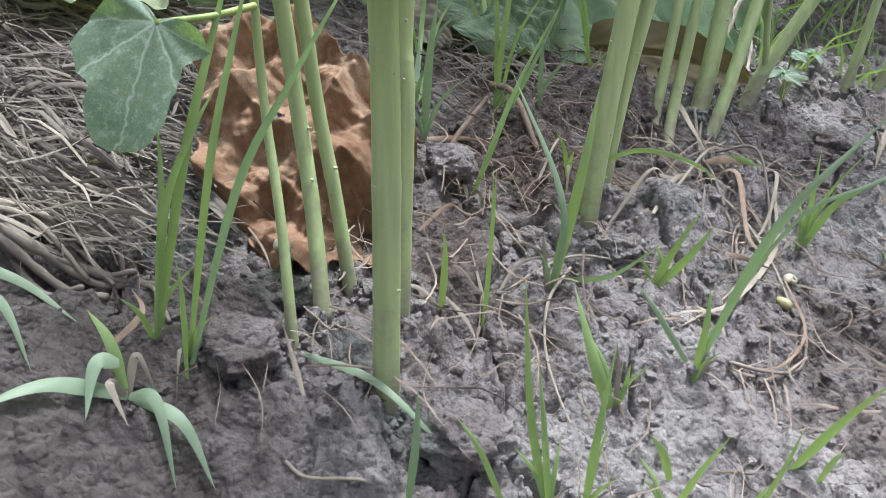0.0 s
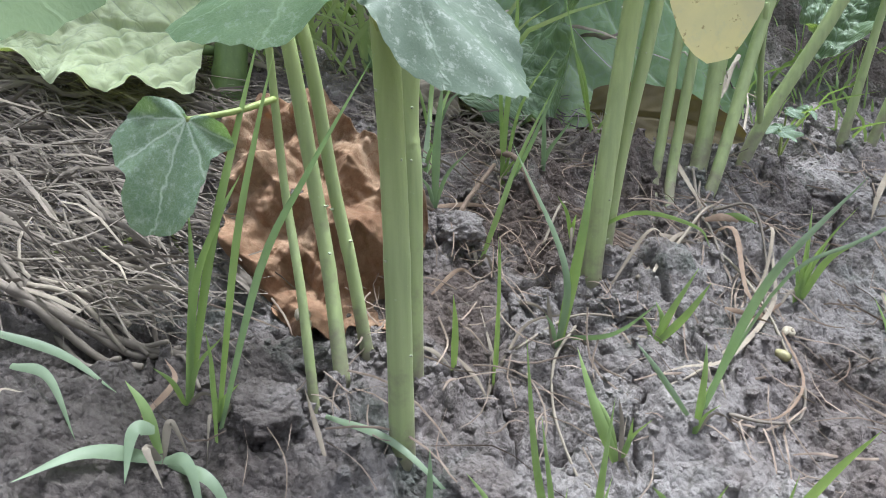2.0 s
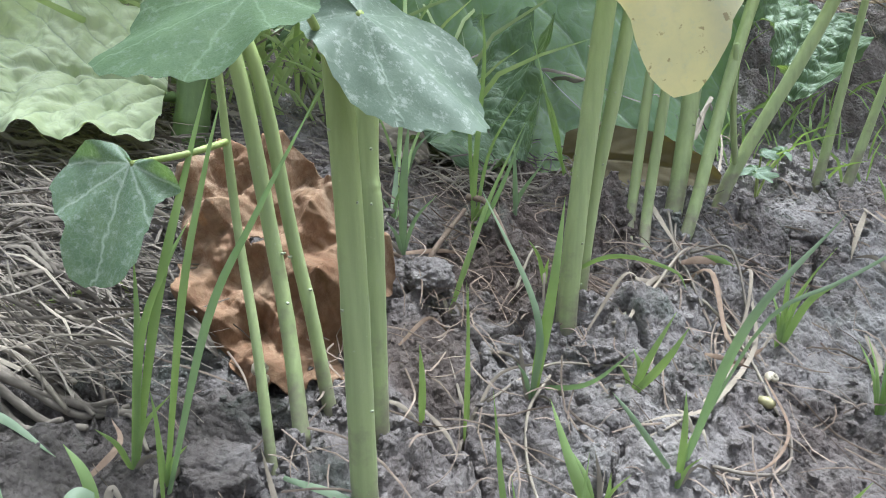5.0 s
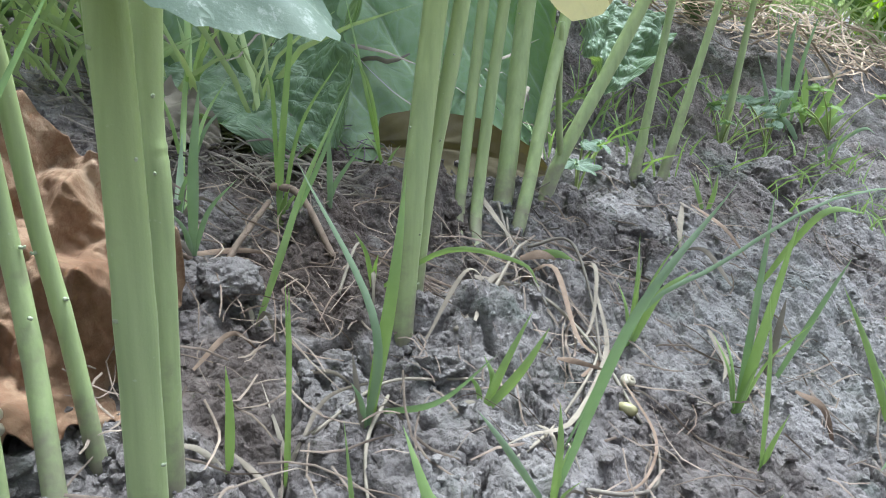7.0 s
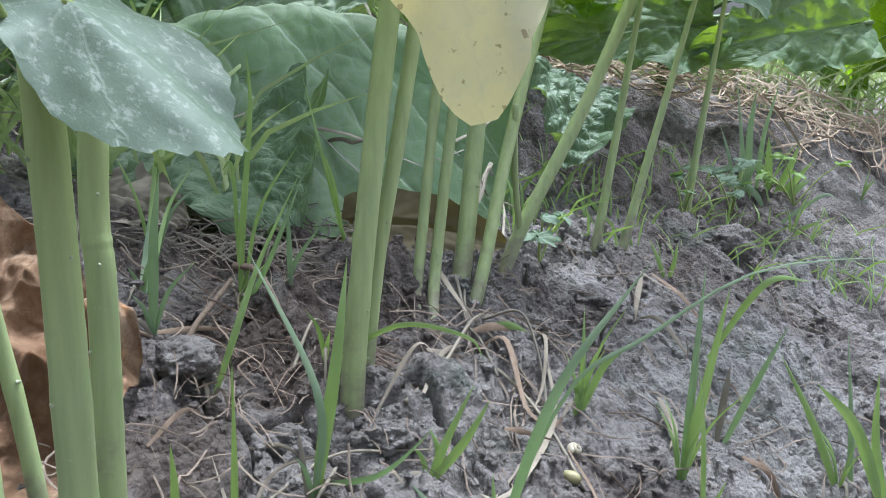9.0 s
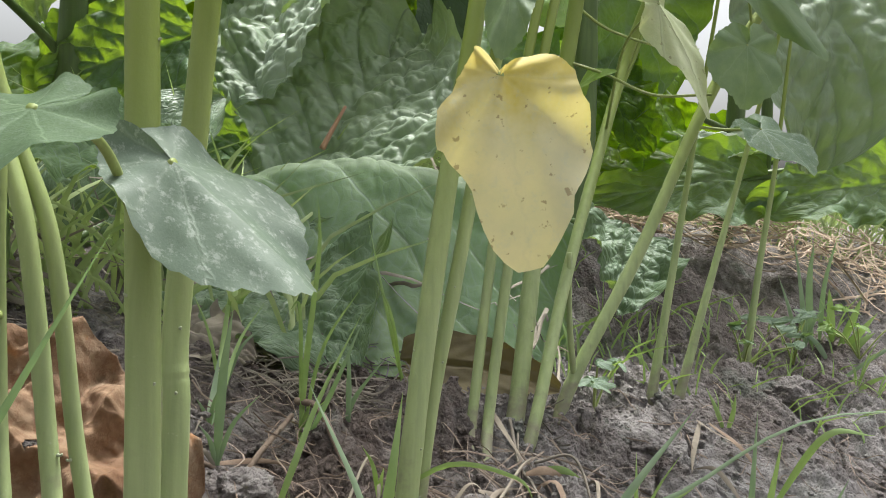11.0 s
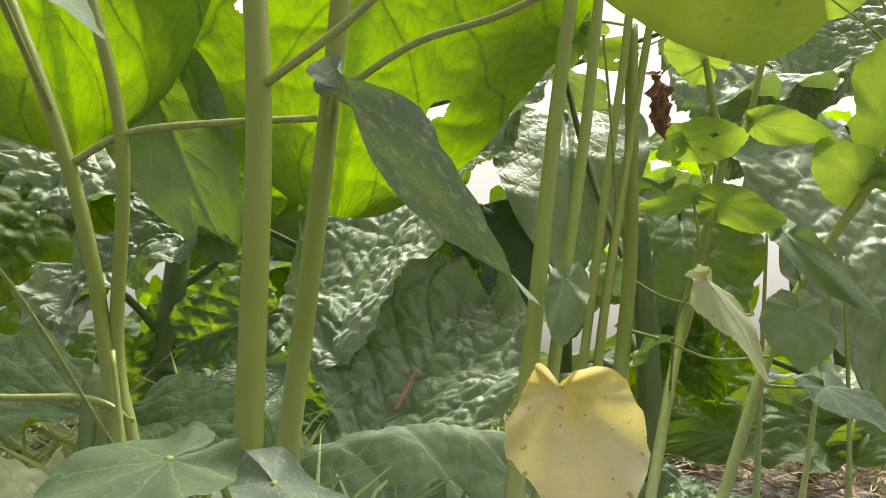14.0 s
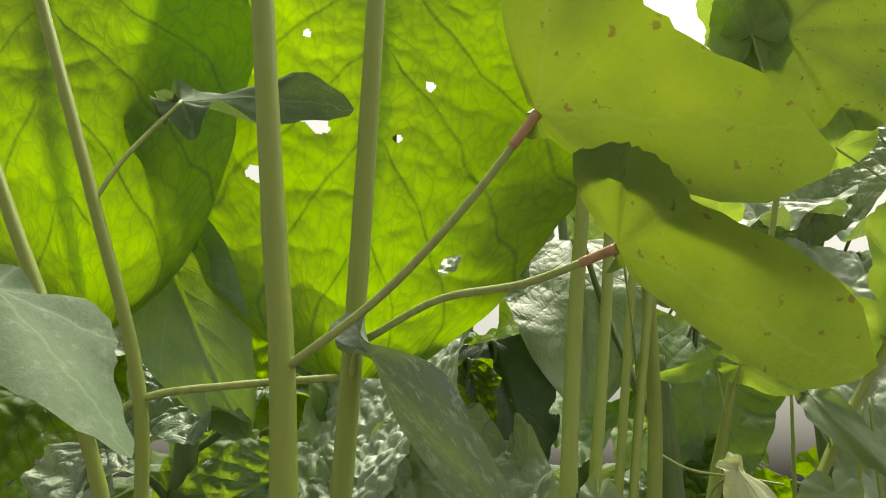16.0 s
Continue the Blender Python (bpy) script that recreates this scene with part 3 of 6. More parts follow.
def ground_height(x, y):
    x, y = np.asarray(x, float), np.asarray(y, float)
    near = np.exp(-np.clip(np.hypot((x - 0.2) / 1.3, (y - 0.6) / 1.3) - 0.6, 0, 9) * 2.5)
    wx = x + 0.014 * value_noise(x * 33, y * 33, 51) + 0.004 * value_noise(x * 120, y * 120, 53)
    wy = y + 0.014 * value_noise(x * 33, y * 33, 52) + 0.004 * value_noise(x * 120, y * 120, 54)
    z = 0.026 * value_noise(x * 10, y * 10, 1) + 0.018 * value_noise(x * 24, y * 24, 2)
    rough = np.clip(0.75 + 1.6 * value_noise(x * 8, y * 8, 11), 0.25, 1.5)
    z = z + rough * (0.008 * billow(wx * 21, wy * 21, 3) + 0.007 * billow(wx * 46, wy * 46, 6) + 0.0065 * billow(wx * 97, wy * 97, 7)
                     + 0.0042 * billow(wx * 210, wy * 210, 8) + 0.0022 * billow(wx * 420, wy * 420, 9)) - 0.012 * rough
    # crumbs of loose soil, thickest between the stems
    loose = np.clip(0.1 + 2.2 * value_noise(x * 14, y * 14, 14) + 0.8 * np.exp(-((x - 0.12) ** 2 + (y - 0.53) ** 2) / 0.1 ** 2), 0.0, 1.0)
    z = z + loose * 0.006 * np.clip(1 - 2.4 * worley(wx * 85, wy * 85, 21) ** 2, -0.3, 1) - 0.002 * loose
    # thin layers of mud that broke off in steps
    t = 4.0 * (value_noise(wx * 20, wy * 20, 31) + 0.6 * value_noise(wx * 46, wy * 46, 32) + 0.4 * value_noise(wx * 110, wy * 110, 33))
    step = np.clip((t - np.floor(t)) / 0.16, 0, 1)
    z = z + 0.0052 * (np.floor(t) + step * step * (3 - 2 * step))
    crack = worley(wx * 13, wy * 13, 8, True)
    z = z - 0.02 * np.exp(-(crack / 0.028) ** 2) * (value_noise(x * 9, y * 9, 12) > 0.0)
    hollow = np.exp(-((x + 0.005) ** 2 + (y - 0.455) ** 2) / 0.05 ** 2)
    z = z + 0.010 * np.exp(-((x - 0.036) ** 2 + (y - 0.345) ** 2) / 0.024 ** 2)
    flat = np.exp(-((x + 0.05) ** 2 + (y - 0.31) ** 2) / 0.06 ** 2)
    return ground_base(x, y) + z * near * (1 - 0.75 * hollow) * (1 - 0.35 * flat) - 0.012 * hollow


def spread(low, high, step, reach, grow=1.03):
    """Even steps from low to high, then ever longer ones out to reach on both sides."""
    mid = list(np.arange(low, high, step))
    out, s, a = [], step, high
    while a < reach:
        out.append(a)
        s *= grow if s < 0.02 else 1.25
        a += s
    back, s, a = [], step, low - step
    while a > -reach:
        back.append(a)
        s *= grow if s < 0.02 else 1.25
        a -= s
    return np.array(back[::-1] + mid + out)


def build_ground():
    xs, ys = spread(-0.13, 0.48, 0.0012, 900, 1.006), spread(0.262, 0.62, 0.0012, 900, 1.006)
    X, Y = np.meshgrid(xs, ys, indexing="ij")
    Z = ground_height(X, Y)
    nx, ny = X.shape
    idx = np.arange(nx * ny).reshape(nx, ny)
    F = np.stack([idx[:-1, :-1], idx[1:, :-1], idx[1:, 1:], idx[:-1, 1:]], -1).reshape(-1, 4)
    P = np.stack([X, Y, Z], -1).reshape(-1, 3)
    me = bpy.data.meshes.new("ground")
    me.vertices.add(len(P))
    me.vertices.foreach_set("co", P.ravel())
    me.loops.add(F.size)
    me.loops.foreach_set("vertex_index", F.ravel().astype(np.int32))
    me.polygons.add(len(F))
    me.polygons.foreach_set("loop_start", np.arange(0, F.size, 4, dtype=np.int32))
    me.update(calc_edges=True)
    smooth(me)
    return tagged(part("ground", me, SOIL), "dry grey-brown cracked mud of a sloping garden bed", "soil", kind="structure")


build_ground()


def on_ground(x, y, up=0.0):
    return Vector((x, y, float(ground_height(np.array([x]), np.array([y]))[0]) + up))


# ---- mallow plants: stems, petioles, leaves ----
FEET = []


def mallow(label, stems, group="mallow stems"):
    """stems: lists of points with a base radius and a top radius; the first starts the plant."""
    x, y, z = stems[0][0][0]
    root = thing("mallow_plant", on_ground(x, y, -0.004), label, "plant", group)
    FEET.append((x, y, stems[0][1]))
    for k, (pts, r0, r1) in enumerate(stems):
        pts = [Vector(p) for p in pts]
        if k == 0:
            pts[0] = on_ground(pts[0].x, pts[0].y, -0.008)
        n = max(24, int(sum((b - a).length for a, b in zip(pts, pts[1:])) / 0.008))
        knots = [0.13 + 0.001 * len(pts), 0.3, 0.47, 0.66, 0.83]
        part("stem" if k == 0 else "branch", tube(pts, r0, r1, n, 14, knots, seed=int(abs(x) * 9000) + k, wobble=0.015, flare=0.12 if k == 0 else 0), STEM, root)
    return root


def petiole(root, pts, r=0.0016, red=False, r1=None):
    ob = part("petiole", tube(pts, r, r1 or r * 0.85, 24, 8, wobble=0.02), PETIOLE, root)
    if red:
        a, b = Vector(pts[-2]), Vector(pts[-1])
        line = spline(pts, 24)
        part("petiole_end", tube(line[-4:], r * 1.03, r * 1.15, 8, 8), RED_END, ob, "reddish petiole end")
    return ob


def leaf(root, mesh, mat, label=""):
    return part("leaf", mesh, mat, root, label)


main = mallow("tall pale green mallow stem rising from cracked mud", [
    ([(0.0535, 0.345, 0), (0.053, 0.346, 0.10), (0.050, 0.352, 0.175), (0.0415, 0.37, 0.33), (0.032, 0.375, 0.42), (0.0215, 0.375, 0.525), (0.004, 0.375, 0.72)], 0.0056, 0.0052)])
twin = mallow("tall pale green mallow stem close beside a thicker one", [
    ([(0.054, 0.389, 0), (0.0545, 0.395, 0.10), (0.0535, 0.40, 0.15), (0.064, 0.42, 0.352), (0.072, 0.42, 0.545), (0.078, 0.42, 0.74)], 0.0051, 0.0049)])
thin = mallow("thin pale green mallow stem before a dead leaf", [
    ([(0.01, 0.358, 0), (0.003, 0.375, 0.05), (-0.005, 0.39, 0.10), (-0.008, 0.395, 0.165), (-0.010, 0.40, 0.20), (-0.022, 0.41, 0.245)], 0.0026, 0.0012)])
forked = mallow("pale green mallow stem rising past a dead leaf", [
    ([(0.021, 0.372, 0), (0.014, 0.39, 0.05), (0.007, 0.40, 0.095), (-0.003, 0.405, 0.17), (-0.019, 0.415, 0.215), (-0.040, 0.42, 0.29), (-0.065, 0.42, 0.356), (-0.105, 0.42, 0.44), (-0.16, 0.42, 0.56)], 0.0037, 0.0034)])
slant = mallow("slender pale green mallow stem leaning over the mud", [
    ([(0.03, 0.397, 0), (0.022, 0.405, 0.05), (0.014, 0.41, 0.092), (0.004, 0.412, 0.165), (-0.012, 0.416, 0.208), (-0.024, 0.42, 0.25), (-0.032, 0.42, 0.347), (-0.065, 0.42, 0.446), (-0.103, 0.42, 0.552), (-0.14, 0.42, 0.66)], 0.0033, 0.0032)])
pair_a = mallow("thick pale green mallow stem leaning with its neighbour", [
    ([(0.152, 0.485, 0), (0.157, 0.49, 0.08), (0.169, 0.51, 0.19), (0.181, 0.53, 0.267), (0.201, 0.56, 0.416), (0.220, 0.57, 0.556), (0.235, 0.58, 0.70)], 0.0060, 0.0046)])
pair_b = mallow("pale green mallow stem leaning with its neighbour", [
    ([(0.161, 0.500, 0), (0.167, 0.505, 0.08), (0.178, 0.51, 0.153), (0.198, 0.54, 0.27), (0.227, 0.58, 0.426), (0.245, 0.60, 0.56), (0.26, 0.61, 0.68)], 0.0040, 0.0038)])
mallow("thin pale green mallow stem in a leaning row", [
    ([(0.204, 0.585, 0), (0.208, 0.60, 0.05), (0.222, 0.625, 0.18), (0.240, 0.645, 0.28), (0.273, 0.68, 0.455), (0.285, 0.69, 0.517), (0.30, 0.70, 0.62)], 0.0034, 0.0036)])
mallow("thin pale green mallow stem in a leaning row", [
    ([(0.213, 0.574, 0), (0.219, 0.60, 0.05), (0.232, 0.62, 0.16), (0.255, 0.65, 0.30), (0.302, 0.70, 0.506), (0.33, 0.71, 0.64)], 0.0038, 0.0034)])
thick = mallow("stout pale green mallow stem in a leaning row", [
    ([(0.240, 0.618, 0), (0.246, 0.63, 0.06), (0.262, 0.665, 0.18), (0.289, 0.70, 0.336), (0.293, 0.70, 0.43), (0.296, 0.70, 0.56)], 0.0064, 0.0056)])
weedy = mallow("branched pale green mallow stem with small leaves", [
    ([(0.242, 0.598, 0), (0.254, 0.612, 0.04), (0.285, 0.66, 0.14), (0.344, 0.74, 0.294), (0.37, 0.742, 0.38), (0.395, 0.744, 0.468)], 0.0046, 0.0040),
    ([(0.395, 0.744, 0.468), (0.385, 0.744, 0.50), (0.380, 0.744, 0.54), (0.372, 0.744, 0.60)], 0.0034, 0.0028),
    ([(0.395, 0.744, 0.468), (0.415, 0.744, 0.487), (0.424, 0.744, 0.52), (0.44, 0.744, 0.58)], 0.0034, 0.0028),
    ([(0.330, 0.725, 0.26), (0.36, 0.75, 0.32), (0.385, 0.76, 0.42), (0.392, 0.765, 0.46)], 0.0024, 0.0016)])
lean = mallow("branched pale green mallow stem leaning far over", [
    ([(0.282, 0.66, 0), (0.30, 0.67, 0.06), (0.35, 0.69, 0.15), (0.412, 0.72, 0.277), (0.465, 0.735, 0.36), (0.526, 0.75, 0.433), (0.60, 0.77, 0.53)], 0.0052, 0.0042),
    ([(0.297, 0.668, 0.055), (0.288, 0.66, 0.10), (0.283, 0.655, 0.15)], 0.0024, 0.002)])
for pts in ([(0.382, 0.722, 0), (0.400, 0.74, 0.12), (0.420, 0.76, 0.236), (0.445, 0.78, 0.40)],
            [(0.406, 0.722, 0), (0.435, 0.74, 0.12), (0.467, 0.76, 0.224), (0.51, 0.78, 0.38)],
            [(0.535, 0.85, 0), (0.548, 0.86, 0.13), (0.562, 0.87, 0.237), (0.58, 0.89, 0.40)]):
    mallow("thin pale green mallow stem standing in mud", [(pts, 0.0042, 0.0014)])

# small whitish leaf scars on the nearest stems
for k, (root, a, b, r) in enumerate((
        (main, (0.053, 0.346, 0.10), (0.050, 0.352, 0.175), 0.0055), (main, (0.0535, 0.345, 0.02), (0.053, 0.346, 0.10), 0.0057), (main, (0.050, 0.352, 0.175), (0.0415, 0.37, 0.33), 0.0054),
        (twin, (0.0545, 0.395, 0.10), (0.0535, 0.40, 0.15), 0.0051), (twin, (0.054, 0.389, 0.03), (0.0545, 0.395, 0.10), 0.0051), (forked, (0.014, 0.39, 0.05), (0.007, 0.40, 0.095), 0.0043),
        (slant, (0.022, 0.405, 0.05), (0.014, 0.41, 0.092), 0.0038), (pair_a, (0.157, 0.49, 0.08), (0.169, 0.51, 0.19), 0.0058), (pair_a, (0.153, 0.486, 0.02), (0.157, 0.49, 0.08), 0.0059),
        (pair_a, (0.169, 0.51, 0.19), (0.181, 0.53, 0.267), 0.0056), (pair_b, (0.178, 0.51, 0.153), (0.198, 0.54, 0.27), 0.0039),
        (pair_b, (0.167, 0.505, 0.08), (0.178, 0.51, 0.153), 0.004), (thick, (0.246, 0.63, 0.06), (0.262, 0.665, 0.18), 0.0062))):
    rnd = random.Random(k)
    for f in (0.3, 0.75):
        p, w = Vector(a).lerp(Vector(b), f + rnd.uniform(-0.1, 0.1)), rnd.uniform(-1.5, 1.5)
        d = Vector((math.sin(w), -math.cos(w), 0))
        part("leaf_scar", tube([p + d * r * 0.8, p + d * (r + 0.0007), p + d * (r + 0.0011) + Vector((0, 0, 0.0007))], 0.0007, 0.0004, 6, 7), SCAR, root, "small whitish leaf scar")

# leaves of the mallows
leaf(main, heart_leaf((0.062, 0.335, 0.197), (0.107, 0.307, 0.167), (0.25, -0.62, 0.78), 0.55, BROADISH, seed=3, fold=0.25, droop=0.1), MALLOW_GREY, "dull grey-green leaf with pale specks")
petiole(main, [(0.050, 0.353, 0.18), (0.053, 0.345, 0.192), (0.062, 0.335, 0.197)])
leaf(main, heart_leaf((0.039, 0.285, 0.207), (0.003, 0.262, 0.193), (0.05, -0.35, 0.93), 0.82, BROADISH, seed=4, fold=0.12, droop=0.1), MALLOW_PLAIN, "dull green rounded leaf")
petiole(main, [(0.049, 0.358, 0.17), (0.046, 0.32, 0.20), (0.039, 0.285, 0.207)])
leaf(thin, heart_leaf((-0.036, 0.36, 0.138), (-0.0505, 0.334, 0.0945), (-0.2, -0.85, 0.35), 1.05, THREE, teeth=9, seed=5, fold=0.05, droop=0.05), MALLOW, "dull green lobed leaf with pale specks")
petiole(thin, [(-0.006, 0.39, 0.14), (-0.018, 0.372, 0.139), (-0.036, 0.36, 0.138)])
leaf(thin, heart_leaf((-0.03, 0.20, 0.262), (0.018, 0.183, 0.2125), (0.1, -0.4, 0.9), 0.9, BROADISH, seed=6, fold=0.05), MALLOW_PALE, "pale green leaf close by")
petiole(thin, [(-0.010, 0.40, 0.20), (-0.03, 0.30, 0.27), (-0.03, 0.20, 0.262)], 0.0008)
leaf(pair_a, heart_leaf((0.163, 0.356, 0.232), (0.175, 0.345, 0.169), (-0.05, -1.0, 0.1), 1.0, RAGGED,
                         teeth=8, seed=7, fold=0.05, droop=0.05, wave=0.05), YELLOW, "yellowed spotted leaf hanging down")
petiole(pair_b, [(0.192, 0.53, 0.235), (0.180, 0.45, 0.235), (0.163, 0.356, 0.232)])
leaf(twin, heart_leaf((0.074, 0.402, 0.364), (0.157, 0.36, 0.262), (-0.7, -0.5, -0.45), 0.28, BLUNT, seed=8, fold=0.1, droop=0.0), MALLOW_GREY, "greyish green leaf seen nearly edge on")
petiole(twin, [(0.064, 0.42, 0.352), (0.067, 0.41, 0.366), (0.074, 0.402, 0.364)])
leaf(main, heart_leaf((0.142, 0.33, 0.449), (0.236, 0.27, 0.415), (0.25, 0.75, 0.6), 1.0, LOPSIDED, seed=9, fold=0.1, droop=0.1), MALLOW_LIT, "backlit yellow-green leaf with dark spots")
petiole(main, [(0.0395, 0.371, 0.352), (0.08, 0.355, 0.38), (0.115, 0.34, 0.415), (0.142, 0.33, 0.449)], 0.0020, True)
leaf(twin, heart_leaf((0.173, 0.34, 0.396), (0.232, 0.27, 0.335), (0.40, 0.6, 0.7), 1.05, SLANTED, seed=10, fold=0.1, droop=0.1), MALLOW_LIT, "backlit yellow-green leaf with dark spots")
petiole(twin, [(0.072, 0.42, 0.375), (0.105, 0.395, 0.388), (0.14, 0.365, 0.388), (0.173, 0.34, 0.396)], 0.0019, True)
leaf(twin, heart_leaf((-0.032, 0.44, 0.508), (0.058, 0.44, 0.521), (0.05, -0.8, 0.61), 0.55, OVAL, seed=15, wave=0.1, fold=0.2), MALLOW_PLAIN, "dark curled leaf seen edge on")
petiole(slant, [(-0.064, 0.42, 0.443), (-0.052, 0.425, 0.470), (-0.032, 0.44, 0.508)], 0.0014)
petiole(slant, [(-0.012, 0.416, 0.215), (-0.03, 0.412, 0.224), (-0.071, 0.42, 0.224), (-0.11, 0.43, 0.226)], 0.0018)
petiole(forked, [(-0.055, 0.42, 0.33), (-0.03, 0.42, 0.347), (0.01, 0.415, 0.352), (0.06, 0.41, 0.355)], 0.0020)
leaf(pair_b, heart_leaf((0.199, 0.515, 0.300), (0.193, 0.50, 0.264), (-0.3, -0.9, 0.1), 0.5, BROADISH, seed=11), MALLOW_PALE, "small grey-green folded leaf")
petiole(pair_b, [(0.20, 0.545, 0.285), (0.202, 0.53, 0.305), (0.199, 0.515, 0.300)], 0.0012)
leaf(weedy, heart_leaf((0.315, 0.60, 0.319), (0.357, 0.58, 0.254), (0.25, -0.9, 0.3), 0.5, OVAL, seed=12, fold=0.3), PALE, "pale folded leaf hanging")
petiole(weedy, [(0.325, 0.715, 0.245), (0.315, 0.66, 0.30), (0.315, 0.60, 0.319)], 0.0012)
leaf(lean, heart_leaf((0.394, 0.63, 0.303), (0.395, 0.62, 0.259), (0.1, -0.95, 0.25), 0.95, BROADISH, seed=13), MALLOW_PALE, "grey-green rounded leaf")
petiole(lean, [(0.418, 0.722, 0.287), (0.40, 0.68, 0.305), (0.394, 0.63, 0.303)], 0.0012)
for k, (root, b, t, nrm, w, hol, mat) in enumerate((
        (weedy, (0.352, 0.72, 0.413), (0.290, 0.69, 0.388), (0.0, -0.75, -0.45), 0.62, (), MALLOW_THIN),
        (weedy, (0.379, 0.73, 0.410), (0.428, 0.70, 0.385), (0.1, -0.75, -0.45), 0.7, (), MALLOW_THIN),
        (weedy, (0.353, 0.74, 0.470), (0.318, 0.71, 0.442), (0.0, -0.75, -0.5), 0.9, ((40, 0.45, 0.10), (-30, 0.55, 0.09), (10, 0.3, 0.07)), MALLOW_THIN),
        (weedy, (0.357, 0.74, 0.470), (0.405, 0.71, 0.462), (0.1, -0.75, -0.5), 0.9, ((-40, 0.45, 0.10), (20, 0.5, 0.07)), MALLOW_THIN),
        (weedy, (0.420, 0.74, 0.492), (0.482, 0.70, 0.462), (0.1, -0.75, -0.5), 0.85, ((60, 0.4, 0.06), (-10, 0.5, 0.05)), MALLOW_THIN),
        (weedy, (0.380, 0.744, 0.55), (0.33, 0.70, 0.57), (0.0, -0.7, -0.5), 0.9, (), MALLOW_THIN),
        (weedy, (0.300, 0.72, 0.545), (0.245, 0.70, 0.525), (0.0, -0.8, -0.4), 0.9, ((30, 0.5, 0.07),), MALLOW_THIN),
        (lean, (0.520, 0.75, 0.44), (0.462, 0.70, 0.455), (-0.1, -0.7, -0.5), 0.9, (), MALLOW_THIN),
        (lean, (0.530, 0.75, 0.45), (0.59, 0.70, 0.44), (0.1, -0.7, -0.5), 0.9, (), MALLOW_THIN),
        (lean, (0.560, 0.76, 0.50), (0.53, 0.70, 0.565), (0.0, -0.75, -0.5), 0.9, (), MALLOW_THIN),
        (lean, (0.590, 0.76, 0.53), (0.62, 0.72, 0.60), (0.0, -0.75, -0.5), 0.9, (), MALLOW_THIN),
        (lean, (0.500, 0.74, 0.62), (0.55, 0.72, 0.66), (0.0, -0.75, -0.5), 0.9, ((0, 0.5, 0.05),), MALLOW_THIN),
        (lean, (0.432, 0.72, 0.383), (0.476, 0.64, 0.292), (-0.55, -0.2, 0.8), 0.36, (), MALLOW_PALE),
        (lean, (0.438, 0.68, 0.250), (0.470, 0.64, 0.223), (0.1, -0.6, 0.8), 0.9, (), MALLOW),
        (thick, (0.290, 0.695, 0.27), (0.311, 0.66, 0.292), (-0.4, -0.5, 0.75), 1.0, (), MALLOW_THIN),
        (pair_b, (0.289, 0.74, 0.353), (0.267, 0.72, 0.324), (0.0, -0.9, 0.3), 0.9, (), MALLOW_THIN))):
    leaf(root, heart_leaf(b, Vector(b).lerp(Vector(t), 0.9), nrm, w * (0.72 if k < 12 else 0.9), BROADISH if k % 2 else OVAL, seed=20 + k, holes=hol, fold=0.06, wave=0.06), mat)
for k, (b, t, w) in enumerate((((0.422, 0.72, 0.731), (0.372, 0.71, 0.765), 0.9), ((0.422, 0.72, 0.731), (0.468, 0.71, 0.760), 0.9), ((0.422, 0.72, 0.731), (0.424, 0.70, 0.80), 0.9),
                               ((0.280, 0.88, 0.655), (0.236, 0.89, 0.655), 0.8), ((0.282, 0.88, 0.652), (0.275, 0.88, 0.598), 0.8), ((0.285, 0.88, 0.655), (0.328, 0.88, 0.645), 0.8))):
    leaf(weedy, heart_leaf(b, t, (0.05, -0.7, -0.5), w, LOBED, seed=70 + k, fold=0.06, wave=0.06), MALLOW_THIN)
leaf(lean, heart_leaf((0.455, 0.72, 0.735), (0.56, 0.70, 0.655), (0.1, -0.75, -0.4), 0.85, BROADISH, seed=81, fold=0.05), MALLOW_LIT, "backlit dull green leaf")
petiole(lean, [(0.60, 0.77, 0.53), (0.56, 0.76, 0.64), (0.455, 0.72, 0.735)], 0.0014)
petiole(weedy, [(0.44, 0.744, 0.58), (0.44, 0.735, 0.66), (0.422, 0.72, 0.731)], 0.0016)
petiole(thick, [(0.296, 0.70, 0.56), (0.29, 0.79, 0.61), (0.282, 0.88, 0.655)], 0.0014)
petiole(weedy, [(0.391, 0.762, 0.455), (0.372, 0.75, 0.465), (0.354, 0.74, 0.470)], 0.0012)
petiole(weedy, [(0.366, 0.742, 0.365), (0.358, 0.73, 0.40), (0.352, 0.72, 0.413)], 0.0012)
petiole(weedy, [(0.366, 0.742, 0.365), (0.374, 0.735, 0.395), (0.379, 0.73, 0.410)], 0.0012)
petiole(weedy, [(0.372, 0.744, 0.60), (0.34, 0.735, 0.57), (0.300, 0.72, 0.545)], 0.0012)
petiole(lean, [(0.450, 0.73, 0.336), (0.44, 0.725, 0.37), (0.432, 0.72, 0.383)], 0.0013)
petiole(lean, [(0.40, 0.715, 0.252), (0.42, 0.70, 0.25), (0.438, 0.68, 0.250)], 0.0013)
petiole(lean, [(0.50, 0.745, 0.40), (0.52, 0.745, 0.42), (0.52, 0.75, 0.44)], 0.0013)
petiole(lean, [(0.60, 0.77, 0.53), (0.56, 0.75, 0.58), (0.500, 0.74, 0.62)], 0.0013)
petiole(pair_b, [(0.245, 0.60, 0.50), (0.27, 0.67, 0.42), (0.289, 0.74, 0.353)], 0.0011)
petiole(thick, [(0.289, 0.70, 0.336), (0.32, 0.71, 0.322), (0.37, 0.73, 0.316), (0.40, 0.72, 0.31)], 0.0012)
leaf(forked, heart_leaf((-0.030, 0.27, 0.362), (0.027, 0.238, 0.321), (0.2, -0.45, 0.85), 0.75, OVAL, seed=16, fold=0.15), MALLOW_PLAIN, "grey-green leaf close above")
